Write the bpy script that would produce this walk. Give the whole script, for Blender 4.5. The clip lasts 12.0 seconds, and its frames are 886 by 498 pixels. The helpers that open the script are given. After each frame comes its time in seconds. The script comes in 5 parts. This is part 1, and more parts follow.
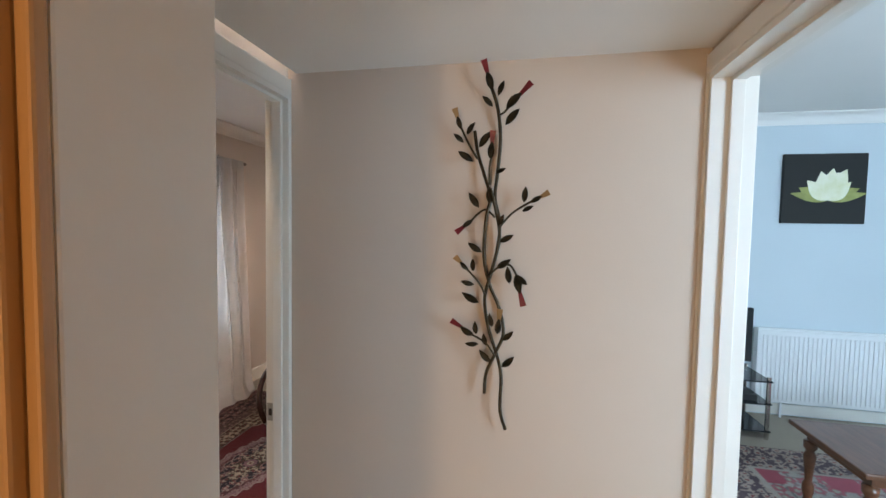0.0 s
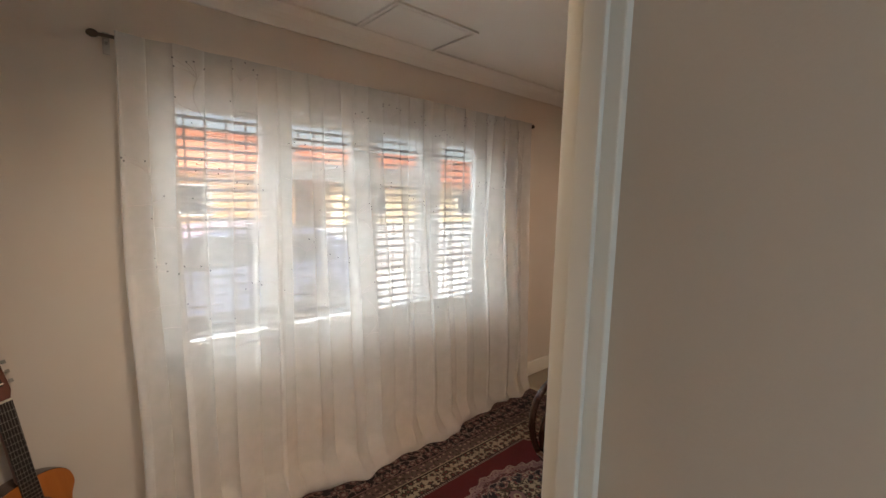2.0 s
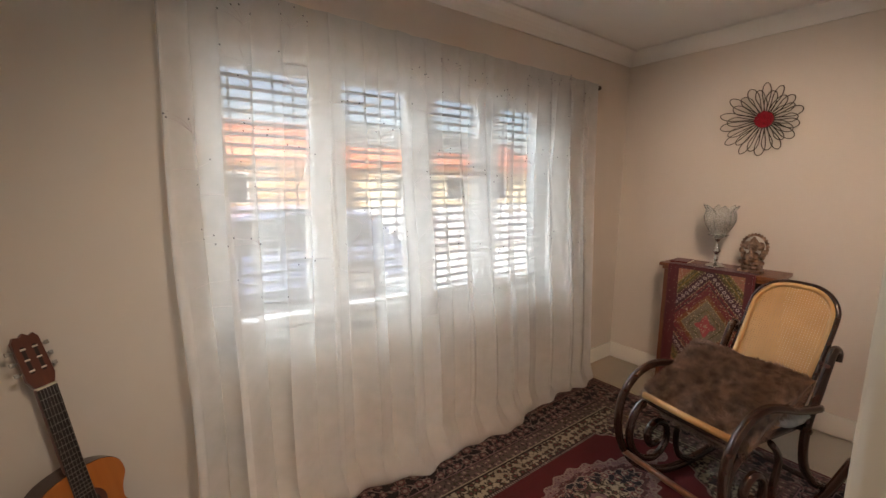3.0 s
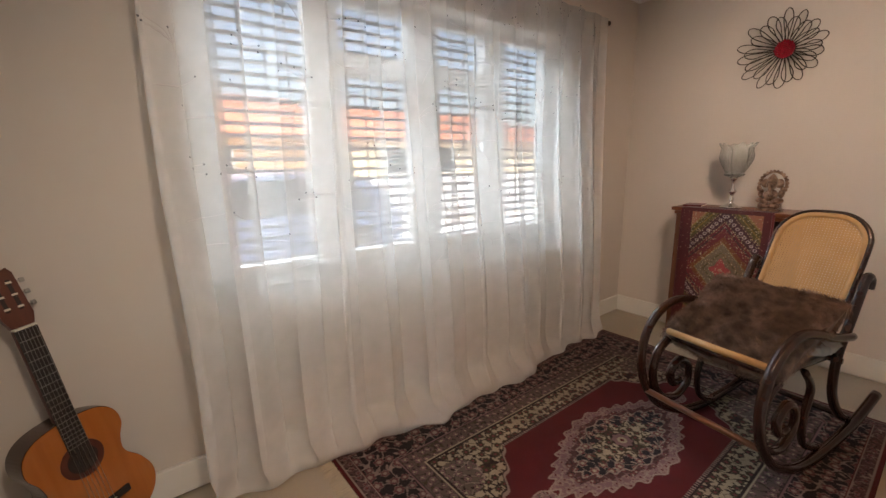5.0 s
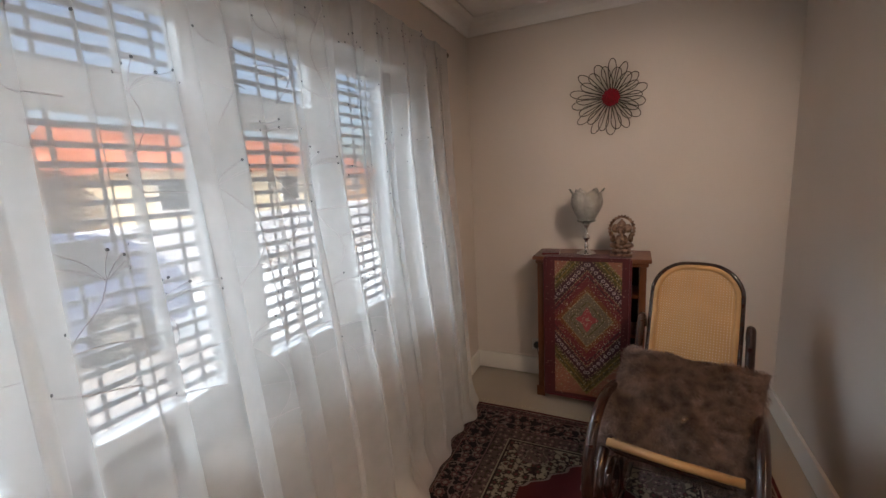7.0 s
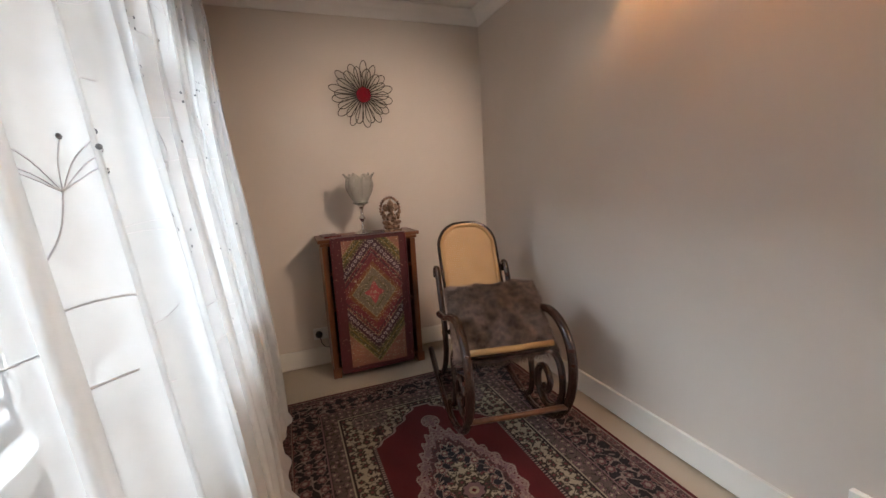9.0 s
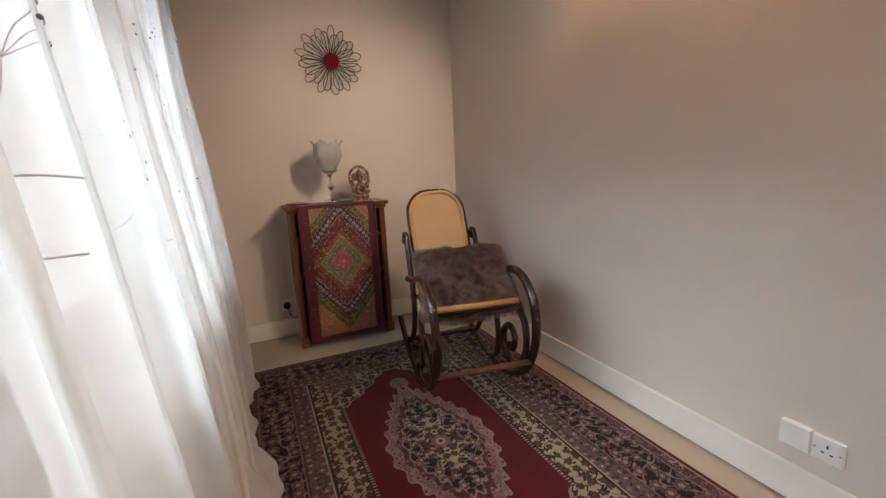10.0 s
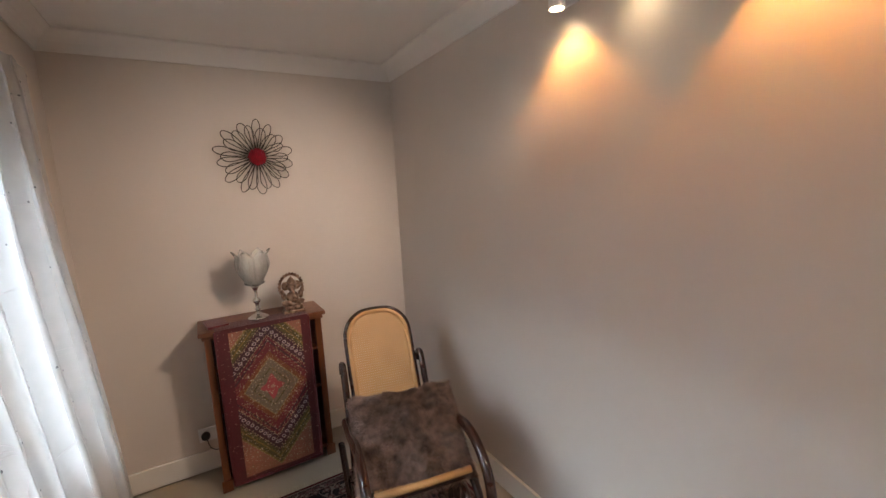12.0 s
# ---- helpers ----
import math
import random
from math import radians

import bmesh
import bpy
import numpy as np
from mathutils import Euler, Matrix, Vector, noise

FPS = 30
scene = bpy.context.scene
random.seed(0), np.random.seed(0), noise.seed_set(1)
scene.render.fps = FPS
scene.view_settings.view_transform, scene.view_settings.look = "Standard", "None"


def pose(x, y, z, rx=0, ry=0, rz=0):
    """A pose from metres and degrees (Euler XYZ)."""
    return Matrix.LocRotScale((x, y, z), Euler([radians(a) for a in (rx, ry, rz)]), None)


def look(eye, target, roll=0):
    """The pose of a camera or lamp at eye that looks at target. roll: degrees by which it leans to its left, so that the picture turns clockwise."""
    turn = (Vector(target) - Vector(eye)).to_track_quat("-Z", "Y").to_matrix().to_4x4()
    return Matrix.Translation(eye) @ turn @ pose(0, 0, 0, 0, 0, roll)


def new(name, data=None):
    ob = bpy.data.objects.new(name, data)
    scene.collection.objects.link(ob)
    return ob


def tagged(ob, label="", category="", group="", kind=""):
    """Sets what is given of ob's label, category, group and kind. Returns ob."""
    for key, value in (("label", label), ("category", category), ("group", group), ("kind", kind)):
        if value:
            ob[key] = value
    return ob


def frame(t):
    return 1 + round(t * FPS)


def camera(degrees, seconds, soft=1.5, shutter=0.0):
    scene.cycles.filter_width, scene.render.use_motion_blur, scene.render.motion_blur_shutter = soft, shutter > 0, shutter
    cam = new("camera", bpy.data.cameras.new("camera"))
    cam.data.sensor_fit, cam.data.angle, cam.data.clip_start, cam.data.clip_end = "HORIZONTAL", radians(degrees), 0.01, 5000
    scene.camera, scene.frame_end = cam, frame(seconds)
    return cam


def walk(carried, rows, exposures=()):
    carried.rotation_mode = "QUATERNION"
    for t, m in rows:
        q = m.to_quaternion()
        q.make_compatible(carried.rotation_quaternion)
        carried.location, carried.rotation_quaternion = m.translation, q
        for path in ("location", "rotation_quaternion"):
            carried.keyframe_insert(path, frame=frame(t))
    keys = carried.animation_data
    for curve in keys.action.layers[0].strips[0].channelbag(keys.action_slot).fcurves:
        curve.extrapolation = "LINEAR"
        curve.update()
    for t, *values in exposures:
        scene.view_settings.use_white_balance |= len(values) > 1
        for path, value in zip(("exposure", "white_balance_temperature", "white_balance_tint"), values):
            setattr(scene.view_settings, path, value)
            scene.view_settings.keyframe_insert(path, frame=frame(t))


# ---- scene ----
cam = camera(94.3, 12.0)
PATH = [
    (0, (0.342, 0.428, 1.631), (-0.051, 2.387, 1.531), 1.0),
    (0.5, (0.318, 0.678, 1.615), (-0.447, 2.52, 1.466), 1.6),
    (1, (0.158, 0.834, 1.584), (-0.903, 2.519, 1.393), 1.8),
    (1.5, (-0.029, 1.015, 1.563), (-1.368, 2.487, 1.363), 1.2),
    (2, (-0.181, 1.166, 1.61), (-1.683, 2.464, 1.369), 1.3),
    (2.5, (-0.349, 1.19, 1.563), (-1.916, 2.406, 1.303), 0.7),
    (3, (-0.494, 1.171, 1.501), (-2.076, 2.355, 1.196), 0.4),
    (3.5, (-0.541, 1.102, 1.403), (-2.116, 2.284, 1.052), 0.1),
    (5.5, (-0.727, 1.23, 1.289), (-2.236, 2.473, 0.868), -1.3),
    (6, (-0.88, 1.374, 1.424), (-2.288, 2.737, 1.025), -1.6),
    (6.5, (-1.07, 1.504, 1.509), (-2.25, 3.073, 1.125), -2.3),
    (7, (-1.3, 1.58, 1.491), (-2.144, 3.362, 1.154), -3.0),
    (8.8, (-2.014, 1.465, 1.327), (-1.398, 3.343, 1.024), -3.5),
    (9, (-2.064, 1.427, 1.303), (-1.37, 3.274, 0.976), -3.4),
    (9.5, (-2.083, 1.389, 1.204), (-1.305, 3.197, 0.852), -3.0),
    (10, (-2.063, 1.377, 1.168), (-1.256, 3.166, 0.784), -2.7),
    (10.5, (-2.02, 1.405, 1.208), (-1.193, 3.18, 0.8), -2.6),
    (11, (-1.969, 1.507, 1.337), (-1.107, 3.267, 0.938), -2.3),
    (11.5, (-1.866, 1.583, 1.487), (-0.979, 3.346, 1.164), -2.8),
    (12, (-1.815, 1.648, 1.679), (-0.812, 3.353, 1.389), -3.1),
]
EXPOSURE = 1.0
walk(cam, [(t, look(eye, target, roll)) for t, eye, target, roll in PATH], exposures=[(t, EXPOSURE + d, k, 10) for t, d, k in
     ((0.0, 0.5, 6100), (0.5, 0.15, 6600), (1.0, 0.1, 6800), (1.5, 0.1, 7000), (2.5, 0.1, 7000), (3.5, 0.2, 6700), (5.5, 0.1, 6600), (6.5, -0.25, 6400), (7.0, -0.3, 6300), (9.0, 0.15, 6500), (10.5, 0.25, 6600), (12.0, 0.3, 6300))])

# ---- daylight ----
world = bpy.data.worlds.new("daylight")
scene.world = world
world.use_nodes = True
wn = world.node_tree
sky = wn.nodes.new("ShaderNodeTexSky")
sky.sky_type = "NISHITA"
sky.sun_disc = False
sky.sun_elevation = radians(38)
sky.sun_rotation = radians(150)
sky.air_density = 1.0
sky.dust_density = 4.0
wn.links.new(sky.outputs[0], wn.nodes["Background"].inputs[0])
wn.nodes["Background"].inputs[1].default_value = 0.14

sun = new("sun", bpy.data.lights.new("sun", "SUN"))
sun.data.energy, sun.data.angle, sun.data.color = 4.2, radians(0.53), (1.0, 0.95, 0.88)
sun.matrix_world = look((0, 0, 20), (-6.0, 10.4, 10.6))


def lamp(name, kind, place, target, watts, colour, size=0.06, cone=0.0, blend=0.6):
    ob = new(name, bpy.data.lights.new(name, kind))
    ob.data.energy, ob.data.color = watts, colour
    if kind == "AREA":
        ob.data.size = size
    else:
        ob.data.shadow_soft_size = size
    if kind == "SPOT":
        ob.data.spot_size, ob.data.spot_blend = radians(cone), blend
    ob.matrix_world = look(place, target)
    return ob


WARM = (1.0, 0.62, 0.30)
HALO = (1.0, 0.36, 0.06)
passage = lamp("passage_door_light", "AREA", (-0.05, -2.45, 1.05), (-0.05, 0, 1.25), 12, (1.0, 0.68, 0.37), 0.30)
passage.data.shape, passage.data.size_y = "RECTANGLE", 1.7
SPOTS = (1.45, 2.07, 2.50, 2.80)     # along the inner wall
# Added fill above the doorway, never in view; it warms the lower curtain.
lamp("spot_bulb", "SPOT", (-0.62, SPOTS[0], 2.30), (-2.3, 2.0, 0.20), 32, (1.0, 0.82, 0.66), 0.10, 105, 1.0)
lamp("spot_bulb", "SPOT", (-0.60, SPOTS[1], 2.30), (-0.60, SPOTS[1], 0.0), 7.0, HALO, 0.012, 90, 0.28)
lamp("spot_bulb", "SPOT", (-0.64, SPOTS[2], 2.29), (-1.45, 4.45, 1.25), 44, (1.0, 0.78, 0.62), 0.09, 72, 1.0)
lamp("spot_bulb", "SPOT", (-0.60, SPOTS[3], 2.30), (-0.60, SPOTS[3], 0.0), 4.4, HALO, 0.012, 100, 0.34)
lounge_sky = lamp("lounge_window_sky", "AREA", (3.0, -0.06, 1.5), (3.0, 4.0, 1.2), 46, (0.62, 0.82, 1.0), 1.5)

window_sky = lamp("window_sky", "AREA", (-16.0, 2.53, 11.2), (-2.4, 2.53, 1.4), 7200, (0.78, 0.90, 1.0), 18.0)
window_sky.data.shape, window_sky.data.size_y = "RECTANGLE", 7.0


# ---- materials ----
def material(name, colour, other=None, scale=3.0, rough=0.6, metal=0.0, bump=0.0, grain=60.0, stretch=(1, 1, 1), fine=0.25, coat=0.0, sheen=0.0):
    """A surface with colour variation at two scales, grain and relief."""
    m = bpy.data.materials.new(name)
    m.use_nodes = True
    nt = m.node_tree
    b = nt.nodes["Principled BSDF"]
    tc = nt.nodes.new("ShaderNodeTexCoord")
    mp = nt.nodes.new("ShaderNodeMapping")
    mp.inputs["Scale"].default_value = stretch
    nt.links.new(tc.outputs["Object"], mp.inputs[0])
    n1 = nt.nodes.new("ShaderNodeTexNoise")
    n1.inputs["Scale"].default_value, n1.inputs["Detail"].default_value = scale, 5
    n2 = nt.nodes.new("ShaderNodeTexNoise")
    n2.inputs["Scale"].default_value, n2.inputs["Detail"].default_value = grain, 4
    nt.links.new(mp.outputs[0], n1.inputs[0])
    nt.links.new(mp.outputs[0], n2.inputs[0])
    ad = nt.nodes.new("ShaderNodeMath")
    ad.operation = "MULTIPLY_ADD"
    ad.inputs[1].default_value, ad.use_clamp = fine, True
    nt.links.new(n2.outputs[0], ad.inputs[0])
    sc = nt.nodes.new("ShaderNodeMapRange")
    sc.inputs[1].default_value, sc.inputs[2].default_value = 0.3, 0.7
    sc.inputs[3].default_value, sc.inputs[4].default_value = 0.0, 1.0 - fine
    nt.links.new(n1.outputs[0], sc.inputs[0])
    nt.links.new(sc.outputs[0], ad.inputs[2])
    mx = nt.nodes.new("ShaderNodeMix")
    mx.data_type = "RGBA"
    mx.inputs[6].default_value = (*colour, 1)
    mx.inputs[7].default_value = (*(other or tuple(c * 0.85 for c in colour)), 1)
    nt.links.new(ad.outputs[0], mx.inputs[0])
    nt.links.new(mx.outputs[2], b.inputs["Base Color"])
    b.inputs["Metallic"].default_value = metal
    b.inputs["Coat Weight"].default_value = coat
    b.inputs["Sheen Weight"].default_value = sheen
    rr = nt.nodes.new("ShaderNodeMapRange")
    rr.inputs[3].default_value, rr.inputs[4].default_value = rough * 0.85, min(1.0, rough * 1.15)
    nt.links.new(n1.outputs[0], rr.inputs[0])
    nt.links.new(rr.outputs[0], b.inputs["Roughness"])
    if bump:
        bp = nt.nodes.new("ShaderNodeBump")
        bp.inputs["Strength"].default_value, bp.inputs["Distance"].default_value = min(1.0, bump), 0.002
        nt.links.new(n2.outputs[0], bp.inputs["Height"])
        nt.links.new(bp.outputs[0], b.inputs["Normal"])
    return m


def attribute_material(name, rough=0.9, grain=400.0, bump=0.4, sheen=0.2, dull=0.25, depth=1.0):
    """A woven or embroidered surface whose motif colours lie in the attribute 'motif'."""
    m = bpy.data.materials.new(name)
    m.use_nodes = True
    nt = m.node_tree
    b = nt.nodes["Principled BSDF"]
    at = nt.nodes.new("ShaderNodeAttribute")
    at.attribute_name = "motif"
    tc = nt.nodes.new("ShaderNodeTexCoord")
    n1 = nt.nodes.new("ShaderNodeTexNoise")
    n1.inputs["Scale"].default_value, n1.inputs["Detail"].default_value = grain, 3
    n2 = nt.nodes.new("ShaderNodeTexNoise")
    n2.inputs["Scale"].default_value, n2.inputs["Detail"].default_value = 7.0, 4
    nt.links.new(tc.outputs["Object"], n1.inputs[0])
    nt.links.new(tc.outputs["Object"], n2.inputs[0])
    mu = nt.nodes.new("ShaderNodeMath")
    mu.operation = "MULTIPLY"
    nt.links.new(n1.outputs[0], mu.inputs[0])
    nt.links.new(n2.outputs[0], mu.inputs[1])
    mr = nt.nodes.new("ShaderNodeMapRange")
    mr.inputs[1].default_value, mr.inputs[2].default_value = 0.1, 0.45
    mr.inputs[3].default_value, mr.inputs[4].default_value = depth * (1.0 - dull), depth * (1.0 + dull)
    nt.links.new(mu.outputs[0], mr.inputs[0])
    hv = nt.nodes.new("ShaderNodeHueSaturation")
    nt.links.new(mr.outputs[0], hv.inputs["Value"])
    nt.links.new(at.outputs["Color"], hv.inputs["Color"])
    nt.links.new(hv.outputs[0], b.inputs["Base Color"])
    b.inputs["Roughness"].default_value = rough
    b.inputs["Sheen Weight"].default_value = sheen
    bp = nt.nodes.new("ShaderNodeBump")
    bp.inputs["Strength"].default_value, bp.inputs["Distance"].default_value = bump, 0.003
    nt.links.new(n1.outputs[0], bp.inputs["Height"])
    nt.links.new(bp.outputs[0], b.inputs["Normal"])
    return m


def sheer(name, clear, colour):
    """Thin woven cloth: part of the light passes straight, part is scattered through."""
    m = bpy.data.materials.new(name)
    m.use_nodes = True
    nt = m.node_tree
    nt.nodes.remove(nt.nodes["Principled BSDF"])
    out = nt.nodes["Material Output"]
    df = nt.nodes.new("ShaderNodeBsdfDiffuse")
    tl = nt.nodes.new("ShaderNodeBsdfTranslucent")
    tr = nt.nodes.new("ShaderNodeBsdfTransparent")
    for n in (df, tl):
        n.inputs[0].default_value = (*colour, 1)
    tc = nt.nodes.new("ShaderNodeTexCoord")
    no = nt.nodes.new("ShaderNodeTexNoise")
    no.inputs["Scale"].default_value = 14
    nt.links.new(tc.outputs["Object"], no.inputs[0])
    mr = nt.nodes.new("ShaderNodeMapRange")
    mr.inputs[3].default_value, mr.inputs[4].default_value = clear - 0.05, clear + 0.05
    nt.links.new(no.outputs[0], mr.inputs[0])
    a = nt.nodes.new("ShaderNodeMixShader")
    a.inputs[0].default_value = 0.19
    nt.links.new(df.outputs[0], a.inputs[1])
    nt.links.new(tl.outputs[0], a.inputs[2])
    c = nt.nodes.new("ShaderNodeMixShader")
    nt.links.new(mr.outputs[0], c.inputs[0])
    nt.links.new(a.outputs[0], c.inputs[1])
    nt.links.new(tr.outputs[0], c.inputs[2])
    nt.links.new(c.outputs[0], out.inputs[0])
    return m


def glass(name, rough=0.0, tint=(1, 1, 1), ior=1.45, bump=0.0):
    m = bpy.data.materials.new(name)
    m.use_nodes = True
    b = m.node_tree.nodes["Principled BSDF"]
    b.inputs["Transmission Weight"].default_value, b.inputs["Roughness"].default_value = 1.0, rough
    b.inputs["Base Color"].default_value, b.inputs["IOR"].default_value = (*tint, 1), ior
    if bump:
        nt = m.node_tree
        tc = nt.nodes.new("ShaderNodeTexCoord")
        vo = nt.nodes.new("ShaderNodeTexVoronoi")
        vo.inputs["Scale"].default_value = 130
        bp = nt.nodes.new("ShaderNodeBump")
        bp.inputs["Strength"].default_value, bp.inputs["Distance"].default_value = bump, 0.003
        nt.links.new(tc.outputs["Object"], vo.inputs[0])
        nt.links.new(vo.outputs[0], bp.inputs["Height"])
        nt.links.new(bp.outputs[0], b.inputs["Normal"])
    return m


def glow(name, colour, strength):
    m = bpy.data.materials.new(name)
    m.use_nodes = True
    b = m.node_tree.nodes["Principled BSDF"]
    b.inputs["Emission Color"].default_value, b.inputs["Emission Strength"].default_value = (*colour, 1), strength
    return m


M_WALL = material("wall_paint", (0.68, 0.61, 0.545), (0.64, 0.57, 0.505), 1.5, 0.75, bump=0.12, grain=220)
M_HALL = material("hall_wall_paint", (0.60, 0.50, 0.41), (0.56, 0.46, 0.37), 1.5, 0.75, bump=0.12, grain=220)
M_LOUNGE = material("lounge_wall_paint", (0.60, 0.66, 0.69), (0.57, 0.63, 0.66), 1.5, 0.75, bump=0.1, grain=220)
M_CEIL = material("ceiling_paint", (0.84, 0.81, 0.77), (0.80, 0.77, 0.73), 1.2, 0.85, bump=0.15, grain=160)
M_GLOSS = material("white_gloss_paint", (0.80, 0.77, 0.71), (0.75, 0.72, 0.66), 4.0, 0.35, bump=0.05, grain=90)
M_CARPET = material("beige_carpet", (0.46, 0.40, 0.32), (0.38, 0.33, 0.26), 2.0, 0.95, bump=0.8, grain=700, fine=0.5)
M_BENT = material("dark_bentwood", (0.040, 0.013, 0.007), (0.018, 0.007, 0.005), 6.0, 0.2, bump=0.0, grain=60, stretch=(1, 1, 6), coat=0.2)
M_CANE = material("woven_cane", (0.48, 0.285, 0.115), (0.38, 0.215, 0.08), 9.0, 0.5, bump=0.3, grain=300)
M_CABWOOD = material("reddish_cabinet_wood", (0.20, 0.065, 0.022), (0.12, 0.036, 0.012), 5.0, 0.4, bump=0.1, grain=40, stretch=(6, 6, 0.6), coat=0.2)
# Near-black colour that stands for the shade inside holes, gaps and the cabinet.
M_DARK = material("painted_inside_shade", (0.03, 0.02, 0.015), (0.02, 0.012, 0.01), 5.0, 0.7)
M_MAROON = material("maroon_velvet", (0.13, 0.010, 0.014), (0.09, 0.006, 0.010), 8.0, 0.8, bump=0.4, grain=500, sheen=0.3)
M_FUR = material("brown_grey_fur", (0.37, 0.255, 0.205), (0.060, 0.040, 0.032), 24.0, 0.85, bump=0.6, grain=140, fine=0.15, sheen=0.1)
M_CHROME = material("polished_metal", (0.72, 0.71, 0.69), (0.6, 0.59, 0.57), 10.0, 0.14, metal=1.0)
M_BRONZE = material("aged_bronze", (0.62, 0.42, 0.31), (0.07, 0.035, 0.024), 45.0, 0.30, metal=1.0, bump=0.7, grain=260)
M_WIRE = material("dark_wire", (0.035, 0.025, 0.02), (0.07, 0.045, 0.03), 30.0, 0.45, metal=0.7)
M_BEAD = material("red_beads", (0.46, 0.014, 0.035), (0.24, 0.008, 0.018), 60.0, 0.18, coat=0.6)
M_CRYSTAL = glass("pressed_glass", 0.22, (0.95, 0.95, 0.92), 1.34, 0.9)
M_CRYSTAL.node_tree.nodes["Principled BSDF"].inputs["Transmission Weight"].default_value = 0.84
M_PANE = glass("window_glass", 0.0, (1, 1, 1), 1.45)
M_SHEER = sheer("sheer_voile", 0.50, (0.93, 0.925, 0.91))
M_EMB = sheer("grey_embroidery", 0.18, (0.64, 0.61, 0.61))
M_EMBDOT = material("dark_sequin", (0.16, 0.16, 0.17), (0.10, 0.10, 0.11), 40.0, 0.4)
M_UPVC = material("white_window_frame", (0.80, 0.80, 0.79), (0.74, 0.74, 0.73), 3.0, 0.35)
# Backlit shade of the bars against the sky is put into this dark colour.
M_BAR = material("backlit_steel_bar", (0.10, 0.11, 0.13), (0.06, 0.065, 0.08), 6.0, 0.5)
M_RODM = material("curtain_rod_metal", (0.13, 0.11, 0.09), (0.07, 0.06, 0.05), 20.0, 0.35, metal=0.9)
M_PLASTIC = material("white_plastic", (0.82, 0.81, 0.79), (0.78, 0.77, 0.75), 5.0, 0.3)
M_BLACK = material("black_plastic", (0.012, 0.012, 0.013), (0.02, 0.02, 0.02), 8.0, 0.35)
M_SPRUCE = material("orange_guitar_top", (0.48, 0.155, 0.030), (0.38, 0.11, 0.020), 4.0, 0.22, bump=0.05, grain=50, stretch=(8, 8, 0.5), coat=0.6)
M_GSIDE = material("dark_guitar_side", (0.055, 0.018, 0.010), (0.03, 0.010, 0.006), 5.0, 0.25, stretch=(1, 1, 5), coat=0.5)
M_NECK = material("guitar_neck_wood", (0.13, 0.035, 0.020), (0.08, 0.022, 0.014), 8.0, 0.35, stretch=(6, 6, 1))
M_BOARD = material("fretboard_wood", (0.028, 0.020, 0.016), (0.016, 0.012, 0.010), 20.0, 0.45)
M_BONE = material("bone_nut", (0.75, 0.70, 0.58), None, 20.0, 0.4)
M_STEEL = material("brushed_steel", (0.42, 0.40, 0.37), (0.34, 0.32, 0.29), 20.0, 0.45, metal=1.0)
# Kept dark so that the lamp-lit sill shows no bright band.
M_SILL = material("sill_tile", (0.11, 0.092, 0.078), (0.08, 0.066, 0.055), 6.0, 0.95, bump=0.1, grain=120)
M_RUG = attribute_material("wool_rug", 1.0, 500, 0.6, 0.0, 0.3, 0.54)
M_CLOTH = attribute_material("embroidered_cloth", 0.5, 260, 0.9, 0.1, 0.35, 0.68)
M_FRINGE = material("cream_fringe", (0.55, 0.48, 0.36), (0.42, 0.36, 0.27), 40.0, 0.9)
M_LEAFM = material("bronzed_leaf_metal", (0.065, 0.048, 0.022), (0.025, 0.018, 0.010), 50.0, 0.42, metal=0.6)
M_REDM = material("red_enamel", (0.30, 0.018, 0.030), (0.16, 0.010, 0.020), 30.0, 0.3, coat=0.3)
M_TABLE = material("oak_table", (0.16, 0.062, 0.026), (0.09, 0.034, 0.014), 5.0, 0.3, bump=0.1, grain=40, stretch=(8, 1, 8), coat=0.2)
M_RAD = material("radiator_enamel", (0.80, 0.80, 0.79), (0.76, 0.76, 0.75), 3.0, 0.3)
M_CANVAS = material("black_canvas", (0.012, 0.012, 0.011), (0.02, 0.02, 0.018), 8.0, 0.75)
M_LOTUS = material("cream_petal_paint", (0.86, 0.84, 0.68), (0.70, 0.68, 0.40), 12.0, 0.7)
M_LOTUS2 = material("yellow_green_petal_paint", (0.40, 0.40, 0.13), (0.22, 0.24, 0.06), 12.0, 0.7)
M_SHELFGLASS = material("smoked_glass_shelf", (0.02, 0.022, 0.024), (0.03, 0.03, 0.03), 8.0, 0.08)
M_BULB = glow("lit_bulb", (1.0, 0.72, 0.42), 70.0)
M_ROOF = material("terracotta_roof", (0.46, 0.13, 0.05), (0.33, 0.085, 0.035), 2.0, 0.8, bump=0.5, grain=8)
M_HOUSE = material("cream_render", (0.72, 0.62, 0.42), (0.62, 0.52, 0.33), 0.8, 0.85)
M_HOUSE2 = material("orange_brick_render", (0.55, 0.30, 0.12), (0.44, 0.22, 0.08), 1.2, 0.85)
M_DRIVE = material("pale_paving", (0.52, 0.50, 0.47), (0.42, 0.41, 0.39), 0.8, 0.9, bump=0.3, grain=9)
M_GWALL = material("white_garden_wall", (0.66, 0.67, 0.70), (0.56, 0.57, 0.60), 0.8, 0.85)
M_CAR = material("blue_car_paint", (0.13, 0.17, 0.30), (0.10, 0.14, 0.26), 2.0, 0.3, coat=0.6)
M_RUBBER = material("tyre_rubber", (0.02, 0.02, 0.02), (0.03, 0.03, 0.03), 20.0, 0.8)
M_TINT = material("tinted_car_glass", (0.02, 0.025, 0.03), (0.03, 0.035, 0.04), 2.0, 0.05)
M_BAG = material("white_printed_cotton", (0.70, 0.70, 0.68), (0.30, 0.33, 0.36), 16.0, 0.85, bump=0.4, grain=60)


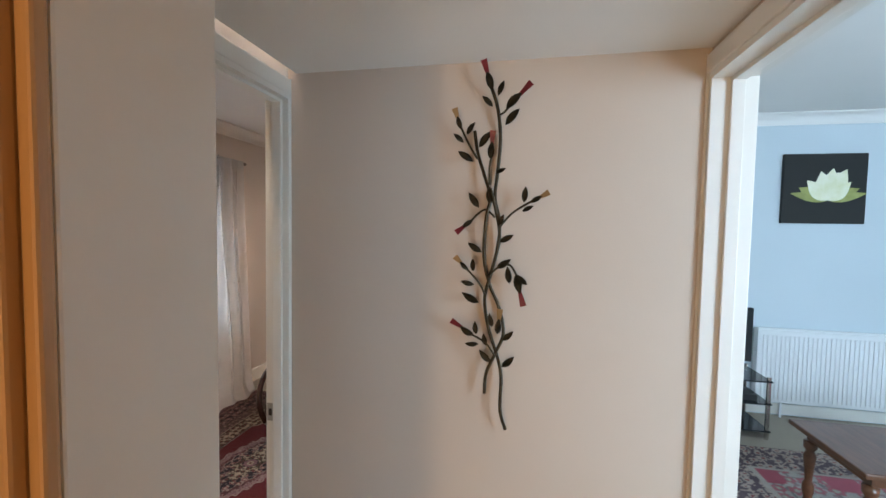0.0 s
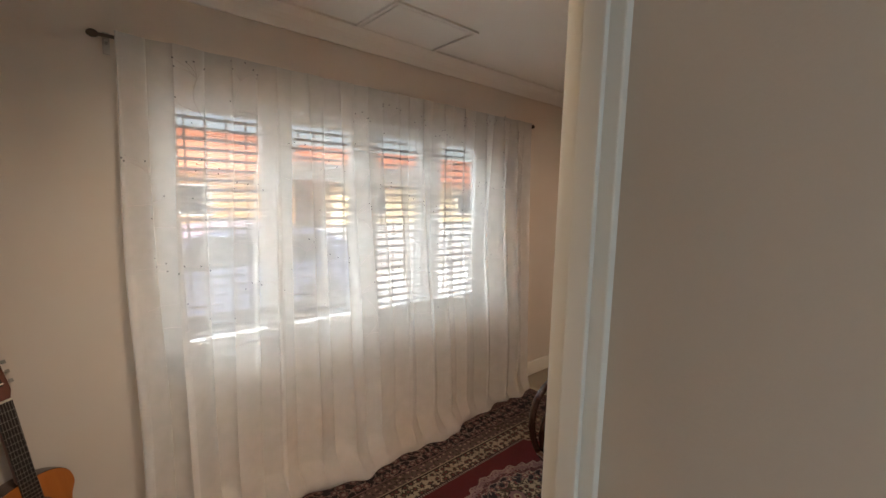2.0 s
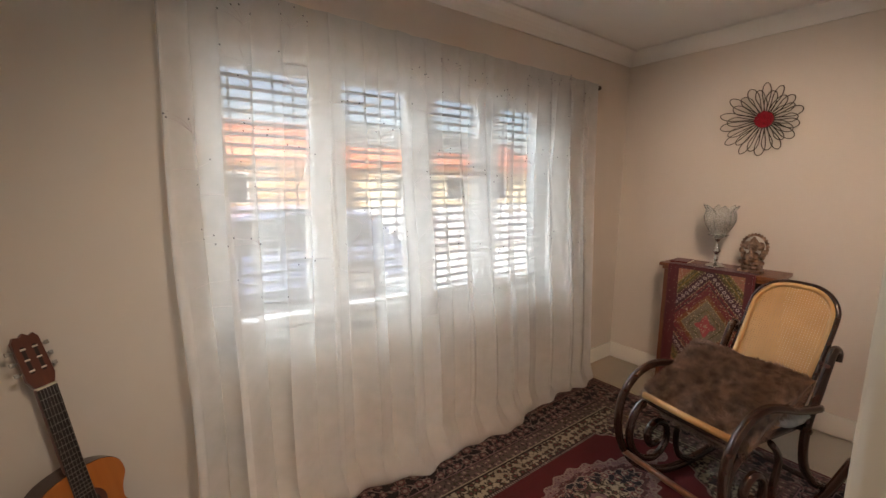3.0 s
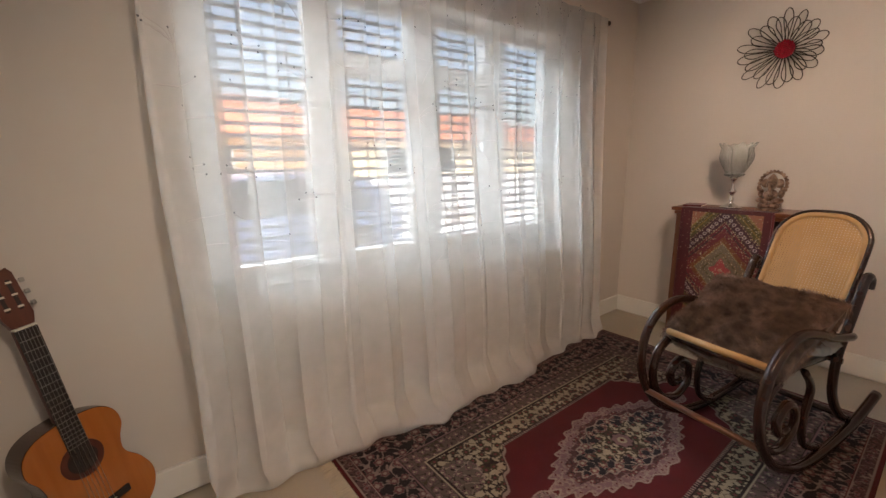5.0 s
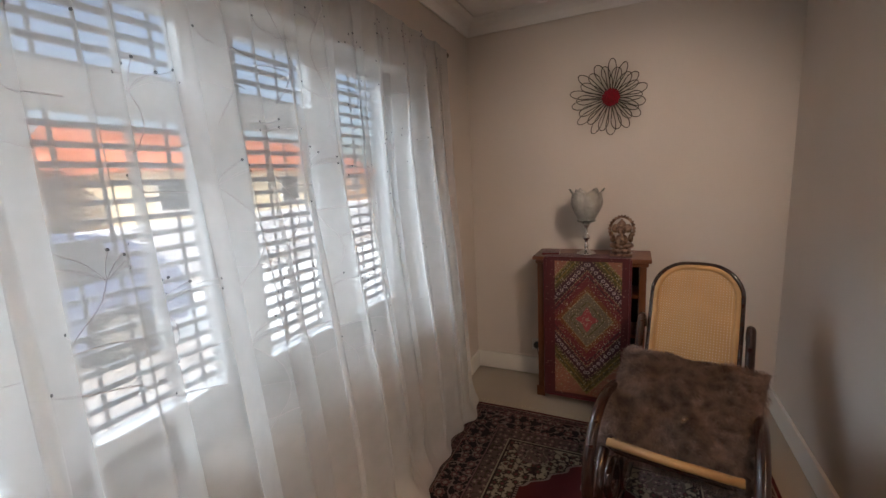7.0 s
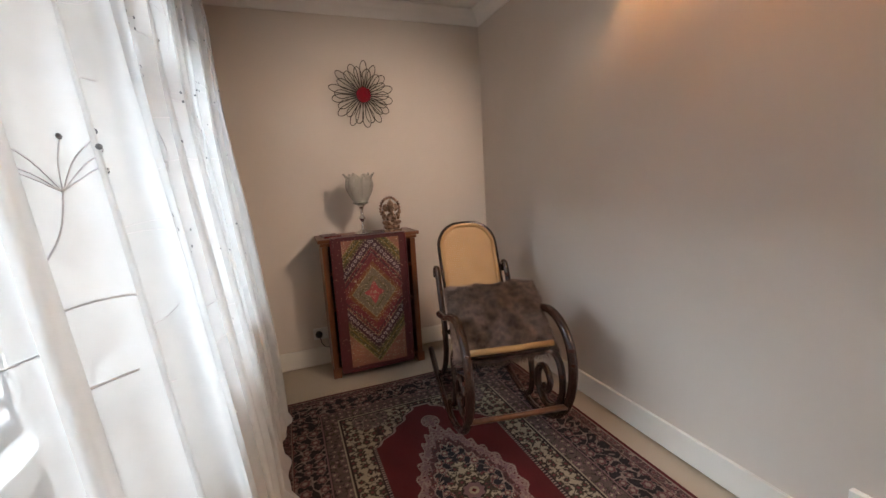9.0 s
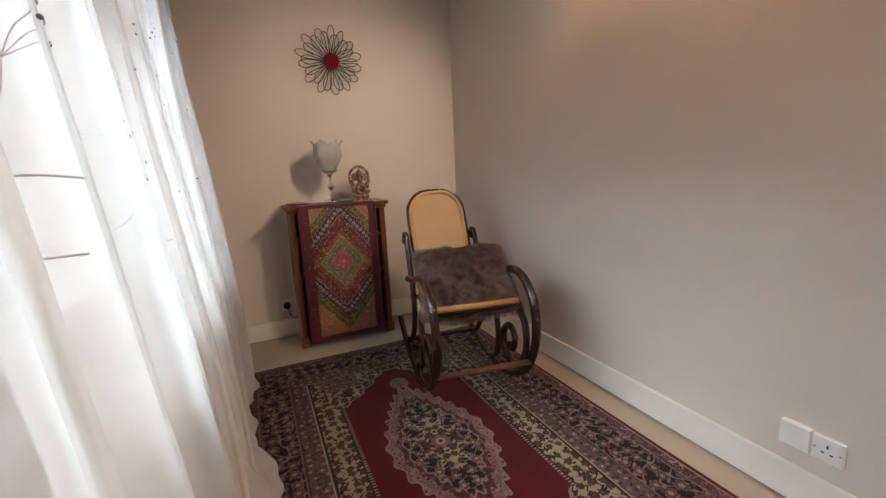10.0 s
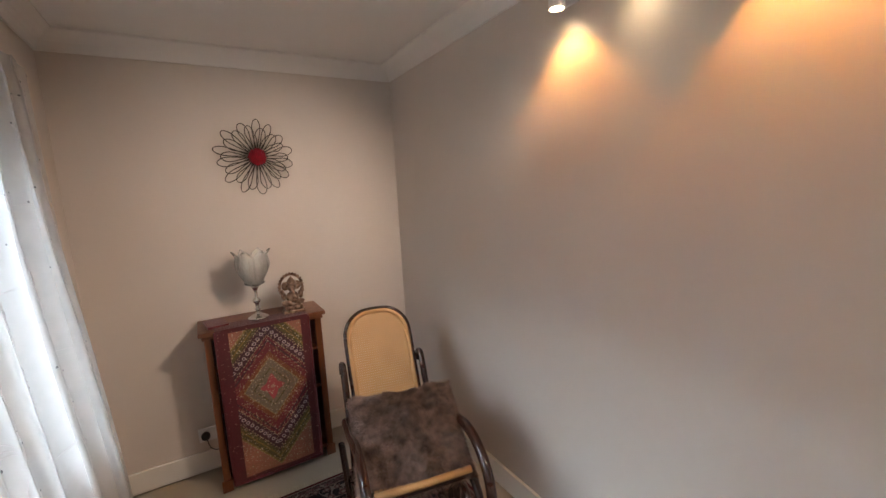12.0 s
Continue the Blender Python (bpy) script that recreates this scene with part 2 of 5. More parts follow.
# ---- building blocks ----
def mesh_object(name, bm, mat, smooth=False):
    me = bpy.data.meshes.new(name)
    bmesh.ops.recalc_face_normals(bm, faces=bm.faces)
    bm.to_mesh(me)
    bm.free()
    for m in (mat if isinstance(mat, (list, tuple)) else [mat]):
        me.materials.append(m)
    if smooth:
        me.polygons.foreach_set("use_smooth", [True] * len(me.polygons))
    return new(name, me)


def part(name, bm, mat, parent, label="", smooth=False):
    ob = mesh_object(name, bm, mat, smooth)
    ob.parent = parent
    if label:
        tagged(ob, label)
    return ob


def structure(name, bm, mat, label, category="wall", smooth=False):
    return tagged(mesh_object(name, bm, mat, smooth), label, category, kind="structure")


def thing(name, place, turn, label, category, group=""):
    ob = new(name)
    ob.empty_display_size = 0.1
    ob.matrix_basis = pose(*place, 0, 0, turn)
    return tagged(ob, label, category, group)


def box(bm, x0, x1, y0, y1, z0, z1, bevel=0.0, m=None):
    r = bmesh.ops.create_cube(bm, size=1.0)
    vs = r["verts"]
    for v in vs:
        v.co = Vector(((x0 + x1) / 2 + v.co.x * (x1 - x0), (y0 + y1) / 2 + v.co.y * (y1 - y0), (z0 + z1) / 2 + v.co.z * (z1 - z0)))
    if bevel:
        es = list({e for v in vs for e in v.link_edges})
        r = bmesh.ops.bevel(bm, geom=es, offset=bevel, segments=2, affect="EDGES", profile=0.6)
        vs = r["verts"]
    if m is not None:
        bmesh.ops.transform(bm, matrix=m, verts=vs)
    return vs


def one_box(*a, **k):
    bm = bmesh.new()
    box(bm, *a, **k)
    return bm


def smooth_line(pts, n=8, closed=False):
    """A Catmull-Rom line through pts."""
    p = [Vector(q) for q in pts]
    out = []
    k = len(p)
    for i in range(k if closed else k - 1):
        if closed:
            a, b, c, d = p[(i - 1) % k], p[i], p[(i + 1) % k], p[(i + 2) % k]
        else:
            a, b, c, d = p[max(i - 1, 0)], p[i], p[i + 1], p[min(i + 2, k - 1)]
        for j in range(n):
            t = j / n
            out.append(0.5 * (2 * b + (c - a) * t + (2 * a - 5 * b + 4 * c - d) * t * t + (3 * b - a - 3 * c + d) * t ** 3))
    if not closed:
        out.append(p[-1])
    return out


def tube(bm, pts, r, sides=8, closed=False, r1=None, flat=1.0):
    """A round bar along a line; r1: the radius at its end."""
    pts = [Vector(q) for q in pts]
    k = len(pts)
    rings = []
    up = None
    for i, q in enumerate(pts):
        d = (pts[(i + 1) % k] - pts[i - 1]) if closed else (pts[min(i + 1, k - 1)] - pts[max(i - 1, 0)])
        d.normalize()
        if up is None:
            up = d.orthogonal().normalized()
        up = (up - d * up.dot(d)).normalized()
        side = d.cross(up)
        rr = r if r1 is None else r + (r1 - r) * i / (k - 1)
        rings.append([bm.verts.new(q + up * math.cos(a) * rr + side * math.sin(a) * rr * flat) for a in [2 * math.pi * s / sides for s in range(sides)]])
    for i in range(k if closed else k - 1):
        a, b = rings[i], rings[(i + 1) % k]
        off = 0
        if closed and i == k - 1:
            off = min(range(sides), key=lambda o: (a[0].co - b[o].co).length)
        for s in range(sides):
            bm.faces.new((a[s], a[(s + 1) % sides], b[(s + 1 + off) % sides], b[(s + off) % sides]))
    if not closed:
        bm.faces.new(rings[0][::-1])
        bm.faces.new(rings[-1])


def lathe(bm, profile, sides=24, centre=(0, 0, 0), m=None):
    """A turned shape; profile: (radius, height) from below."""
    rings = []
    new_verts = []
    for r, z in profile:
        ring = [bm.verts.new((centre[0] + r * math.cos(2 * math.pi * s / sides), centre[1] + r * math.sin(2 * math.pi * s / sides), centre[2] + z)) for s in range(sides)]
        rings.append(ring)
        new_verts += ring
    for a, b in zip(rings, rings[1:]):
        for s in range(sides):
            bm.faces.new((a[s], a[(s + 1) % sides], b[(s + 1) % sides], b[s]))
    bm.faces.new(rings[0][::-1])
    bm.faces.new(rings[-1])
    if m is not None:
        bmesh.ops.transform(bm, matrix=m, verts=new_verts)


def ball(bm, c, r, squash=(1, 1, 1), u=10, v=8):
    res = bmesh.ops.create_uvsphere(bm, u_segments=u, v_segments=v, radius=r)
    for q in res["verts"]:
        q.co = Vector((c[0] + q.co.x * squash[0], c[1] + q.co.y * squash[1], c[2] + q.co.z * squash[2]))
    return res["verts"]


def slab(bm, outline, d0, d1, place=lambda a, b, d: (a, b, d)):
    """A plate of an outline in two coordinates, from depth d0 to d1."""
    lo = [bm.verts.new(place(a, b, d0)) for a, b in outline]
    hi = [bm.verts.new(place(a, b, d1)) for a, b in outline]
    bm.faces.new(lo[::-1])
    bm.faces.new(hi)
    k = len(lo)
    for i in range(k):
        bm.faces.new((lo[i], lo[(i + 1) % k], hi[(i + 1) % k], hi[i]))


# ---- the plan ----
WX, EX = -2.405, -0.52            # room: window wall, inner wall
SY, NY = 0.55, 4.48               # room: near wall, end wall
CEIL = 2.55
HALL_L, HALL_R, HALL_N, HALL_S = -0.463, 0.842, 1.73, 0.79
HALL_CEIL = 2.15
LR_N, LR_E, LR_CEIL = 4.60, 4.80, 2.68
OPEN0, OPEN1, HEAD = 0.93, 1.712, 2.06   # the two doorways of the lobby
WIN0, WIN1, SILL, WTOP = 1.40, 3.66, 0.80, 2.06

structure("floor", one_box(-2.7, 4.95, -2.6, 4.75, -0.12, 0.0), M_CARPET, "plain beige carpet floor through the rooms", "floor")
structure("ceiling_room", one_box(-2.7, -0.44, 0.40, 4.62, CEIL, CEIL + 0.1), M_CEIL, "white painted ceiling of the small room", "ceiling")
structure("ceiling_lobby", one_box(-0.44, 0.94, -2.6, 1.75, HALL_CEIL, HALL_CEIL + 0.1), M_CEIL, "low white painted lobby ceiling", "ceiling")
structure("ceiling_lounge", one_box(0.94, 4.95, 0.0, 4.75, LR_CEIL, LR_CEIL + 0.1), M_CEIL, "white painted lounge ceiling", "ceiling")

bm = bmesh.new()
box(bm, WX - 0.27, WX, 0.40, WIN0, 0, CEIL)
box(bm, WX - 0.27, WX, WIN1, 4.62, 0, CEIL)
box(bm, WX - 0.27, WX, WIN0, WIN1, 0, SILL)
box(bm, WX - 0.27, WX, WIN0, WIN1, WTOP, CEIL)
structure("wall_window", bm, M_WALL, "greige painted wall with a wide window opening")
structure("wall_end", one_box(WX, EX, NY, 4.62, 0, CEIL), M_WALL, "greige painted end wall of the small room")
structure("wall_near", one_box(WX, -0.44, 0.40, SY, 0, CEIL), M_WALL, "greige painted wall behind the open door")
bm = bmesh.new()
box(bm, EX, -0.475, OPEN1 + 0.02, 4.62, 0, CEIL)
box(bm, EX, -0.475, SY, OPEN0 - 0.02, 0, CEIL)
box(bm, EX, -0.475, OPEN0 - 0.02, OPEN1 + 0.02, HEAD + 0.02, CEIL)
structure("wall_inner", bm, M_WALL, "greige painted inner wall with the doorway")
structure("wall_art", one_box(-0.47, 0.94, HALL_N, 1.83, 0, 2.75), M_HALL, "beige painted lobby wall under warm light")
bm = bmesh.new()
box(bm, HALL_R, 0.94, OPEN1 + 0.02, HALL_N, 0, 2.75)
box(bm, HALL_R, 0.94, -2.6, OPEN0 - 0.02, 0, 2.75)
box(bm, HALL_R, 0.94, OPEN0 - 0.02, OPEN1 + 0.02, HEAD + 0.02, 2.75)
box(bm, 0.86, 0.94, 1.83, 4.62, 0, 2.75)
structure("wall_lounge_side", bm, M_HALL, "painted wall with the doorway to the lounge")
bm = bmesh.new()
box(bm, -0.475, 0.012, 0.645, HALL_S, 0, HALL_CEIL)
box(bm, 0.80, HALL_R, 0.645, HALL_S, 0, HALL_CEIL)
box(bm, 0.012, 0.80, 0.645, HALL_S, 2.09, HALL_CEIL)
structure("wall_lobby_opening", bm, M_HALL, "beige painted wall round the lobby opening")
bm = bmesh.new()
box(bm, -0.62, -0.475, -2.6, 0.40, 0, HALL_CEIL + 0.1)
box(bm, -0.62, 0.94, -2.75, -2.6, 0, HALL_CEIL + 0.1)
structure("wall_passage", bm, M_HALL, "beige painted passage walls")
bm = bmesh.new()
box(bm, 0.94, 4.95, LR_N, 4.75, 0, 2.75)
box(bm, 0.94, 2.2, -0.15, 0.0, 0, 2.75)
box(bm, 3.8, 4.95, -0.15, 0.0, 0, 2.75)
box(bm, 2.2, 3.8, -0.15, 0.0, 0, 0.75)
box(bm, 2.2, 3.8, -0.15, 0.0, 2.25, 2.75)
box(bm, LR_E, 4.95, 0.0, LR_N, 0, 2.75)
structure("wall_lounge", bm, M_LOUNGE, "pale painted lounge walls in cool daylight")


def cove(bm, a, b, inward, size=0.095):
    """Coving along the foot line a-b under the ceiling."""
    prof = [(0, -size), (0.012, -size), (0.016, -size + 0.012)]
    prof += [(size - (size - 0.016) * math.cos(q), -(size - (size - 0.016) * math.sin(q)) + 0.0) for q in [radians(d) for d in (15, 32, 49, 66, 80)]]
    prof += [(size, -0.012), (size, 0.0), (0, 0)]
    n = Vector(inward)
    lo = [bm.verts.new(Vector(a) + n * p + Vector((0, 0, q))) for p, q in prof]
    hi = [bm.verts.new(Vector(b) + n * p + Vector((0, 0, q))) for p, q in prof]
    bm.faces.new(lo[::-1])
    bm.faces.new(hi)
    for i in range(len(lo)):
        bm.faces.new((lo[i], lo[(i + 1) % len(lo)], hi[(i + 1) % len(lo)], hi[i]))


e = 0.001
for nm, a, b, n in (("coving_window", (WX + e, SY, CEIL - e), (WX + e, NY, CEIL - e), (1, 0, 0)), ("coving_inner", (EX - e, SY, CEIL - e), (EX - e, NY, CEIL - e), (-1, 0, 0)),
                    ("coving_end", (WX, NY - e, CEIL - 2 * e), (EX, NY - e, CEIL - 2 * e), (0, -1, 0)), ("coving_near", (WX, SY + e, CEIL - 2 * e), (EX, SY + e, CEIL - 2 * e), (0, 1, 0)),
                    ("coving_lounge", (0.95, LR_N - e, LR_CEIL - e), (LR_E, LR_N - e, LR_CEIL - e), (0, -1, 0))):
    bm = bmesh.new()
    cove(bm, a, b, n)
    structure(nm, bm, M_CEIL, "white plaster coving under the ceiling", "trim")


def skirt(nm, x0, x1, y0, y1, h=0.14):
    structure(nm, one_box(x0, x1, y0, y1, 0.012, h, bevel=0.005), M_GLOSS, "white glossy skirting board", "baseboard")


skirt("baseboard_window", WX + e, WX + 0.018, SY + 0.02, NY - 0.02)
skirt("baseboard_end", WX + e, EX - e, NY - 0.018, NY - e)
skirt("baseboard_inner", EX - 0.018, EX - e, OPEN1 + 0.075, NY - 0.019)
skirt("baseboard_near", WX + 0.02, EX - 0.02, SY + e, SY + 0.018)
skirt("baseboard_lounge", 0.95, LR_E - e, LR_N - 0.018, LR_N - e, 0.11)


def door_lining(nm, x0, x1, room, label):
    """Door lining with stops and architraves; room: the sides on which an architrave stands."""
    bm = bmesh.new()
    box(bm, x0, x1, OPEN1, OPEN1 + 0.017, 0, HEAD + 0.017, bevel=0.003)
    box(bm, x0, x1, OPEN0 - 0.017, OPEN0, 0, HEAD + 0.017, bevel=0.003)
    box(bm, x0, x1, OPEN0, OPEN1, HEAD, HEAD + 0.017)
    xm = (x0 + x1) / 2
    box(bm, xm - 0.012, xm + 0.022, OPEN1 - 0.012, OPEN1 - 0.0005, 0, HEAD - 0.001, bevel=0.002)
    box(bm, xm - 0.012, xm + 0.022, OPEN0 + 0.0005, OPEN0 + 0.012, 0, HEAD - 0.001, bevel=0.002)
    box(bm, xm - 0.012, xm + 0.022, OPEN0 + 0.013, OPEN1 - 0.013, HEAD - 0.012, HEAD - 0.0005, bevel=0.002)
    for a, b in room:
        box(bm, a, b, OPEN1 + 0.018, OPEN1 + 0.07 if b < EX or a > HALL_R + 0.05 else HALL_N - 0.001, 0, HEAD + 0.07, bevel=0.004)
        box(bm, a, b, OPEN0 - 0.07, OPEN0 - 0.018, 0, HEAD + 0.07, bevel=0.004)
        box(bm, a, b, OPEN0 - 0.0165, OPEN1 + 0.0165, HEAD + 0.018, HEAD + 0.07, bevel=0.004)
    return structure(nm, bm, M_GLOSS, label, "door frame")


frame_1 = door_lining("door_frame_1", -0.548, -0.458, ((-0.540, EX - e), (-0.474, -0.459)), "white glossy door lining and architrave")
frame_2 = door_lining("door_frame_2", 0.835, 0.955, ((0.828, HALL_R - e), (0.941, 0.956)), "cream lit door lining and architrave of the lounge")


def strike(parent, x, y, z):
    bm = bmesh.new()
    box(bm, x - 0.013, x + 0.013, y - 0.0025, y - 0.0003, z - 0.032, z + 0.032, bevel=0.001)
    p = part("strike_plate", bm, M_STEEL, parent, "small brass-coloured strike plate")
    part("latch_hole", one_box(x - 0.006, x + 0.006, y - 0.0035, y - 0.0026, z - 0.012, z + 0.012), M_DARK, p)


strike(frame_1, -0.530, OPEN1, 0.97)
strike(frame_2, 0.905, OPEN1, 0.98)
bm = bmesh.new()
box(bm, 0.013, 0.025, 0.653, 0.805, 0, 2.08, bevel=0.003)
box(bm, 0.787, 0.799, 0.63, 0.805, 0, 2.08, bevel=0.003)
box(bm, 0.026, 0.786, 0.63, 0.805, 2.068, 2.08)
structure("opening_lining", bm, M_GLOSS, "white painted lining of the lobby opening", "door frame")

M_PINE = material("varnished_pine", (0.56, 0.33, 0.14), (0.46, 0.25, 0.09), 5.0, 0.35, bump=0.1, grain=40, stretch=(8, 8, 0.6), coat=0.2)
bm = bmesh.new()
box(bm, -0.075, 0.011, 0.630, 0.643, 0, 2.14, bevel=0.003)
box(bm, 0.0125, 0.026, 0.640, 0.652, 0, 2.07, bevel=0.003)
box(bm, 0.805, 0.841, 0.612, 0.643, 0, 2.14, bevel=0.005)
structure("opening_architrave", bm, M_PINE, "varnished pine architrave on the passage side", "door frame")

# the open door leaf
door = thing("door_1", (-0.552, 0.925, 0.0), 0, "white painted flush door standing open into the room", "door")
tagged(door, kind="structure")
leaf_turn = pose(0, 0, 0, 0, 0, 0.9)
part("leaf", one_box(-0.762, -0.004, 0.0, 0.036, 0.008, 2.05, bevel=0.003, m=leaf_turn), M_GLOSS, door)
bm = bmesh.new()
box(bm, -0.755, -0.705, 0.0365, 0.043, 0.92, 1.07, bevel=0.002, m=leaf_turn)
pl = part("handle_plate", bm, M_STEEL, door, "brushed metal handle plate")
bm = bmesh.new()
tube(bm, [leaf_turn @ Vector(q) for q in smooth_line([(-0.73, 0.043, 1.02), (-0.73, 0.065, 1.02), (-0.715, 0.075, 1.02), (-0.62, 0.075, 1.015)], 5)], 0.007, 10)
part("lever", bm, M_STEEL, pl, "brushed metal lever", smooth=True)
for hz in (0.25, 1.8):
    bm = bmesh.new()
    lathe(bm, [(0.006, 0), (0.006, 0.09)], 8, (0.0, 0.040, hz))
    part("hinge", bm, M_STEEL, door)

# ceiling hatch
hatch = thing("ceiling_hatch", (-2.14, 2.62, CEIL), 0, "white flush loft hatch in the ceiling", "hatch")
hw, hl = 0.205, 0.26
part("panel", one_box(-hw + 0.012, hw - 0.012, -hl + 0.012, hl - 0.012, -0.010, -0.001, bevel=0.002), M_CEIL, hatch)
for a in ((-hw - 0.018, -hw, -hl - 0.018, hl + 0.018), (hw, hw + 0.018, -hl - 0.018, hl + 0.018), (-hw + e, hw - e, -hl - 0.018, -hl), (-hw + e, hw - e, hl, hl + 0.018)):
    part("edge_trim", one_box(*a, -0.014, -0.001, bevel=0.003), M_CEIL, hatch)
# Dark sheet behind the gap, its shade put into the colour.
part("shadow_gap", one_box(-hw, hw, -hl, hl, -0.0008, -0.0002), M_DARK, hatch, "dark sheet painted for the shade in the hatch gap")

# ---- window ----
GX = -2.575
win = tagged(new("window_1"), "wide white framed window with four lights", "window", kind="structure")
win.location = (GX, 0, SILL)


def bar_box(nm, y0, y1, z0, z1, d0=-0.035, d1=0.035, mat=M_UPVC):
    return part(nm, one_box(d0, d1, y0, y1, z0 - SILL, z1 - SILL, bevel=0.006), mat, win)


bar_box("window_frame", WIN0, WIN1, SILL, SILL + 0.055)
bar_box("window_frame", WIN0, WIN1, WTOP - 0.05, WTOP)
LIGHTS = ((1.51, 1.90, False), (2.055, 2.445, True), (2.63, 2.99, True), (3.165, 3.535, False))
edges = [WIN0] + [v for l in LIGHTS for v in l[:2]] + [WIN1]
for i in range(0, len(edges), 2):
    bar_box("mullion", edges[i], edges[i + 1], SILL + 0.056, WTOP - 0.051)
for y0, y1, top in LIGHTS:
    z0, z1 = SILL + 0.056, WTOP - 0.051
    spans = ((z0, 1.70), (1.81, z1)) if top else ((z0, z1),)
    if top:
        bar_box("transom", y0 + e, y1 - e, 1.701, 1.809, -0.03, 0.03)
    for a, b in spans:
        p = part("pane", one_box(-0.003, 0.003, y0 - 0.004, y1 + 0.004, a - SILL - 0.004, b - SILL + 0.004), M_PANE, win, "clear window pane")
        p.visible_shadow = False
structure("window_sill", one_box(GX + 0.036, WX + 0.035, WIN0 - 0.03, WIN1 + 0.03, SILL - 0.03, SILL + 0.004, bevel=0.006), M_SILL, "grey-brown tiled window sill", "window sill")
# Added dark strip that hides the brightly lit bottom of the outer reveal.
structure("outer_reveal_cover", one_box(WX - 0.30, GX - 0.105, WIN0 + 0.003, WIN1 - 0.003, SILL - 0.02, SILL + 0.006, bevel=0.004), M_SILL, "added dark strip covering the outer window reveal", "window sill")
grille = thing("window_grille", (GX - 0.085, 0, SILL), 0, "steel bar grille outside the window, coloured dark as backlit", "grille")
zz = 0.05
while zz < WTOP - SILL - 0.02:
    part("bar", one_box(-0.004, 0.010, WIN0 + 0.005, WIN1 - 0.005, zz - 0.008, zz + 0.008), M_BAR, grille)
    zz += 0.052
yy = WIN0 + 0.06
while yy < WIN1:
    part("upright", one_box(-0.010, -0.0045, yy - 0.005, yy + 0.005, 0.002, WTOP - SILL - 0.004), M_BAR, grille)
    yy += 0.098

# ---- outside ----
structure("ground", one_box(-120, 120, -120, 120, -0.35, -0.13), M_DRIVE, "pale paved yard running to the street", "ground")
gw = structure("garden_wall", one_box(-9.2, -9.0, -12, 30, -0.13, 0.95, bevel=0.02), M_GWALL, "low whitewashed garden wall at the street", "wall")


def house(x, y, w, d, eaves, ridge, wallm, label):
    h = thing("house", (x, y, -0.13), 0, label, "house", "houses across the street")
    part("wall", one_box(-d / 2, d / 2, -w / 2, w / 2, 0, eaves), wallm, h)
    bm = bmesh.new()
    o = 0.5
    slab(bm, [(-d / 2 - o, eaves), (d / 2 + o, eaves), (d / 2 + o, eaves + 0.15), (0, ridge), (-d / 2 - o, eaves + 0.15)], -w / 2 - o, w / 2 + o, lambda a, b, c: (a, c, b))
    part("roof", bm, M_ROOF, h, "terracotta tiled roof")
    k = -w / 2 + 1.4
    while k < w / 2 - 1.2:
        wp = part("window", one_box(d / 2, d / 2 + 0.05, k - 0.6, k + 0.6, 0.9, 2.1, bevel=0.01), M_UPVC, h)
        part("pane", one_box(d / 2 + 0.051, d / 2 + 0.06, k - 0.52, k + 0.52, 0.98, 2.02), M_TINT, wp)
        k += 2.9
    return h


house(-22, 2.5, 11, 8, 2.5, 4.6, M_HOUSE2, "orange rendered house with a terracotta roof")
house(-21, 15.5, 11, 8, 2.4, 4.3, M_HOUSE, "cream rendered house with a terracotta roof")
house(-24, -10.5, 11, 8, 2.5, 4.4, M_HOUSE, "cream rendered house with a terracotta roof")
house(-30, 31, 13, 8, 2.6, 4.8, M_HOUSE2, "orange rendered house with a terracotta roof")

car = thing("car", (-6.6, 2.55, -0.13), 90, "blue parked hatchback on the paved yard", "car")
bm = bmesh.new()
slab(bm, smooth_line([(-1.85, 0.25, 0), (-1.9, 0.55, 0), (-1.75, 0.72, 0), (-1.0, 0.80, 0), (-0.5, 1.22, 0), (0.3, 1.32, 0), (1.2, 1.25, 0), (1.75, 0.85, 0), (1.85, 0.5, 0), (1.8, 0.25, 0)], 4)
     and [(q.x, q.y) for q in smooth_line([(-1.85, 0.25, 0), (-1.9, 0.55, 0), (-1.75, 0.72, 0), (-1.0, 0.80, 0), (-0.5, 1.22, 0), (0.3, 1.32, 0), (1.2, 1.25, 0), (1.75, 0.85, 0), (1.85, 0.5, 0), (1.8, 0.25, 0)], 4)], -0.8, 0.8, lambda a, b, c: (a, c, b))
part("body", bm, M_CAR, car)
for sy in (-1, 1):
    bm = bmesh.new()
    slab(bm, [(-0.8, 0.84), (-0.42, 1.18), (0.3, 1.25), (1.1, 1.19), (1.4, 0.86)], sy * 0.801, sy * 0.812, lambda a, b, c: (a, c, b))
    part("side_window", bm, M_TINT, car, "dark side glass")
    for wx in (-1.15, 1.15):
        bm = bmesh.new()
        lathe(bm, [(0.2, -0.09), (0.29, -0.09), (0.3, -0.05), (0.3, 0.05), (0.29, 0.09), (0.2, 0.09)], 20, m=pose(wx, sy * 0.74, 0.3, 90, 0, 0))
        t = part("wheel", bm, M_RUBBER, car, "black tyre", smooth=False)
        bm = bmesh.new()
        lathe(bm, [(0.19, -0.01), (0.19, 0.01)], 12, m=pose(wx, sy * 0.836, 0.3, 90, 0, 0))
        part("rim", bm, M_STEEL, t)

# ---- the sheer curtain ----
CY0, CY1, CTOP = 1.272, 3.935, 2.215
FOLDS = 14
ph = [random.uniform(-0.9, 0.9) for _ in range(FOLDS + 2)]
amp = [random.uniform(0.55, 1.25) for _ in range(FOLDS + 2)]


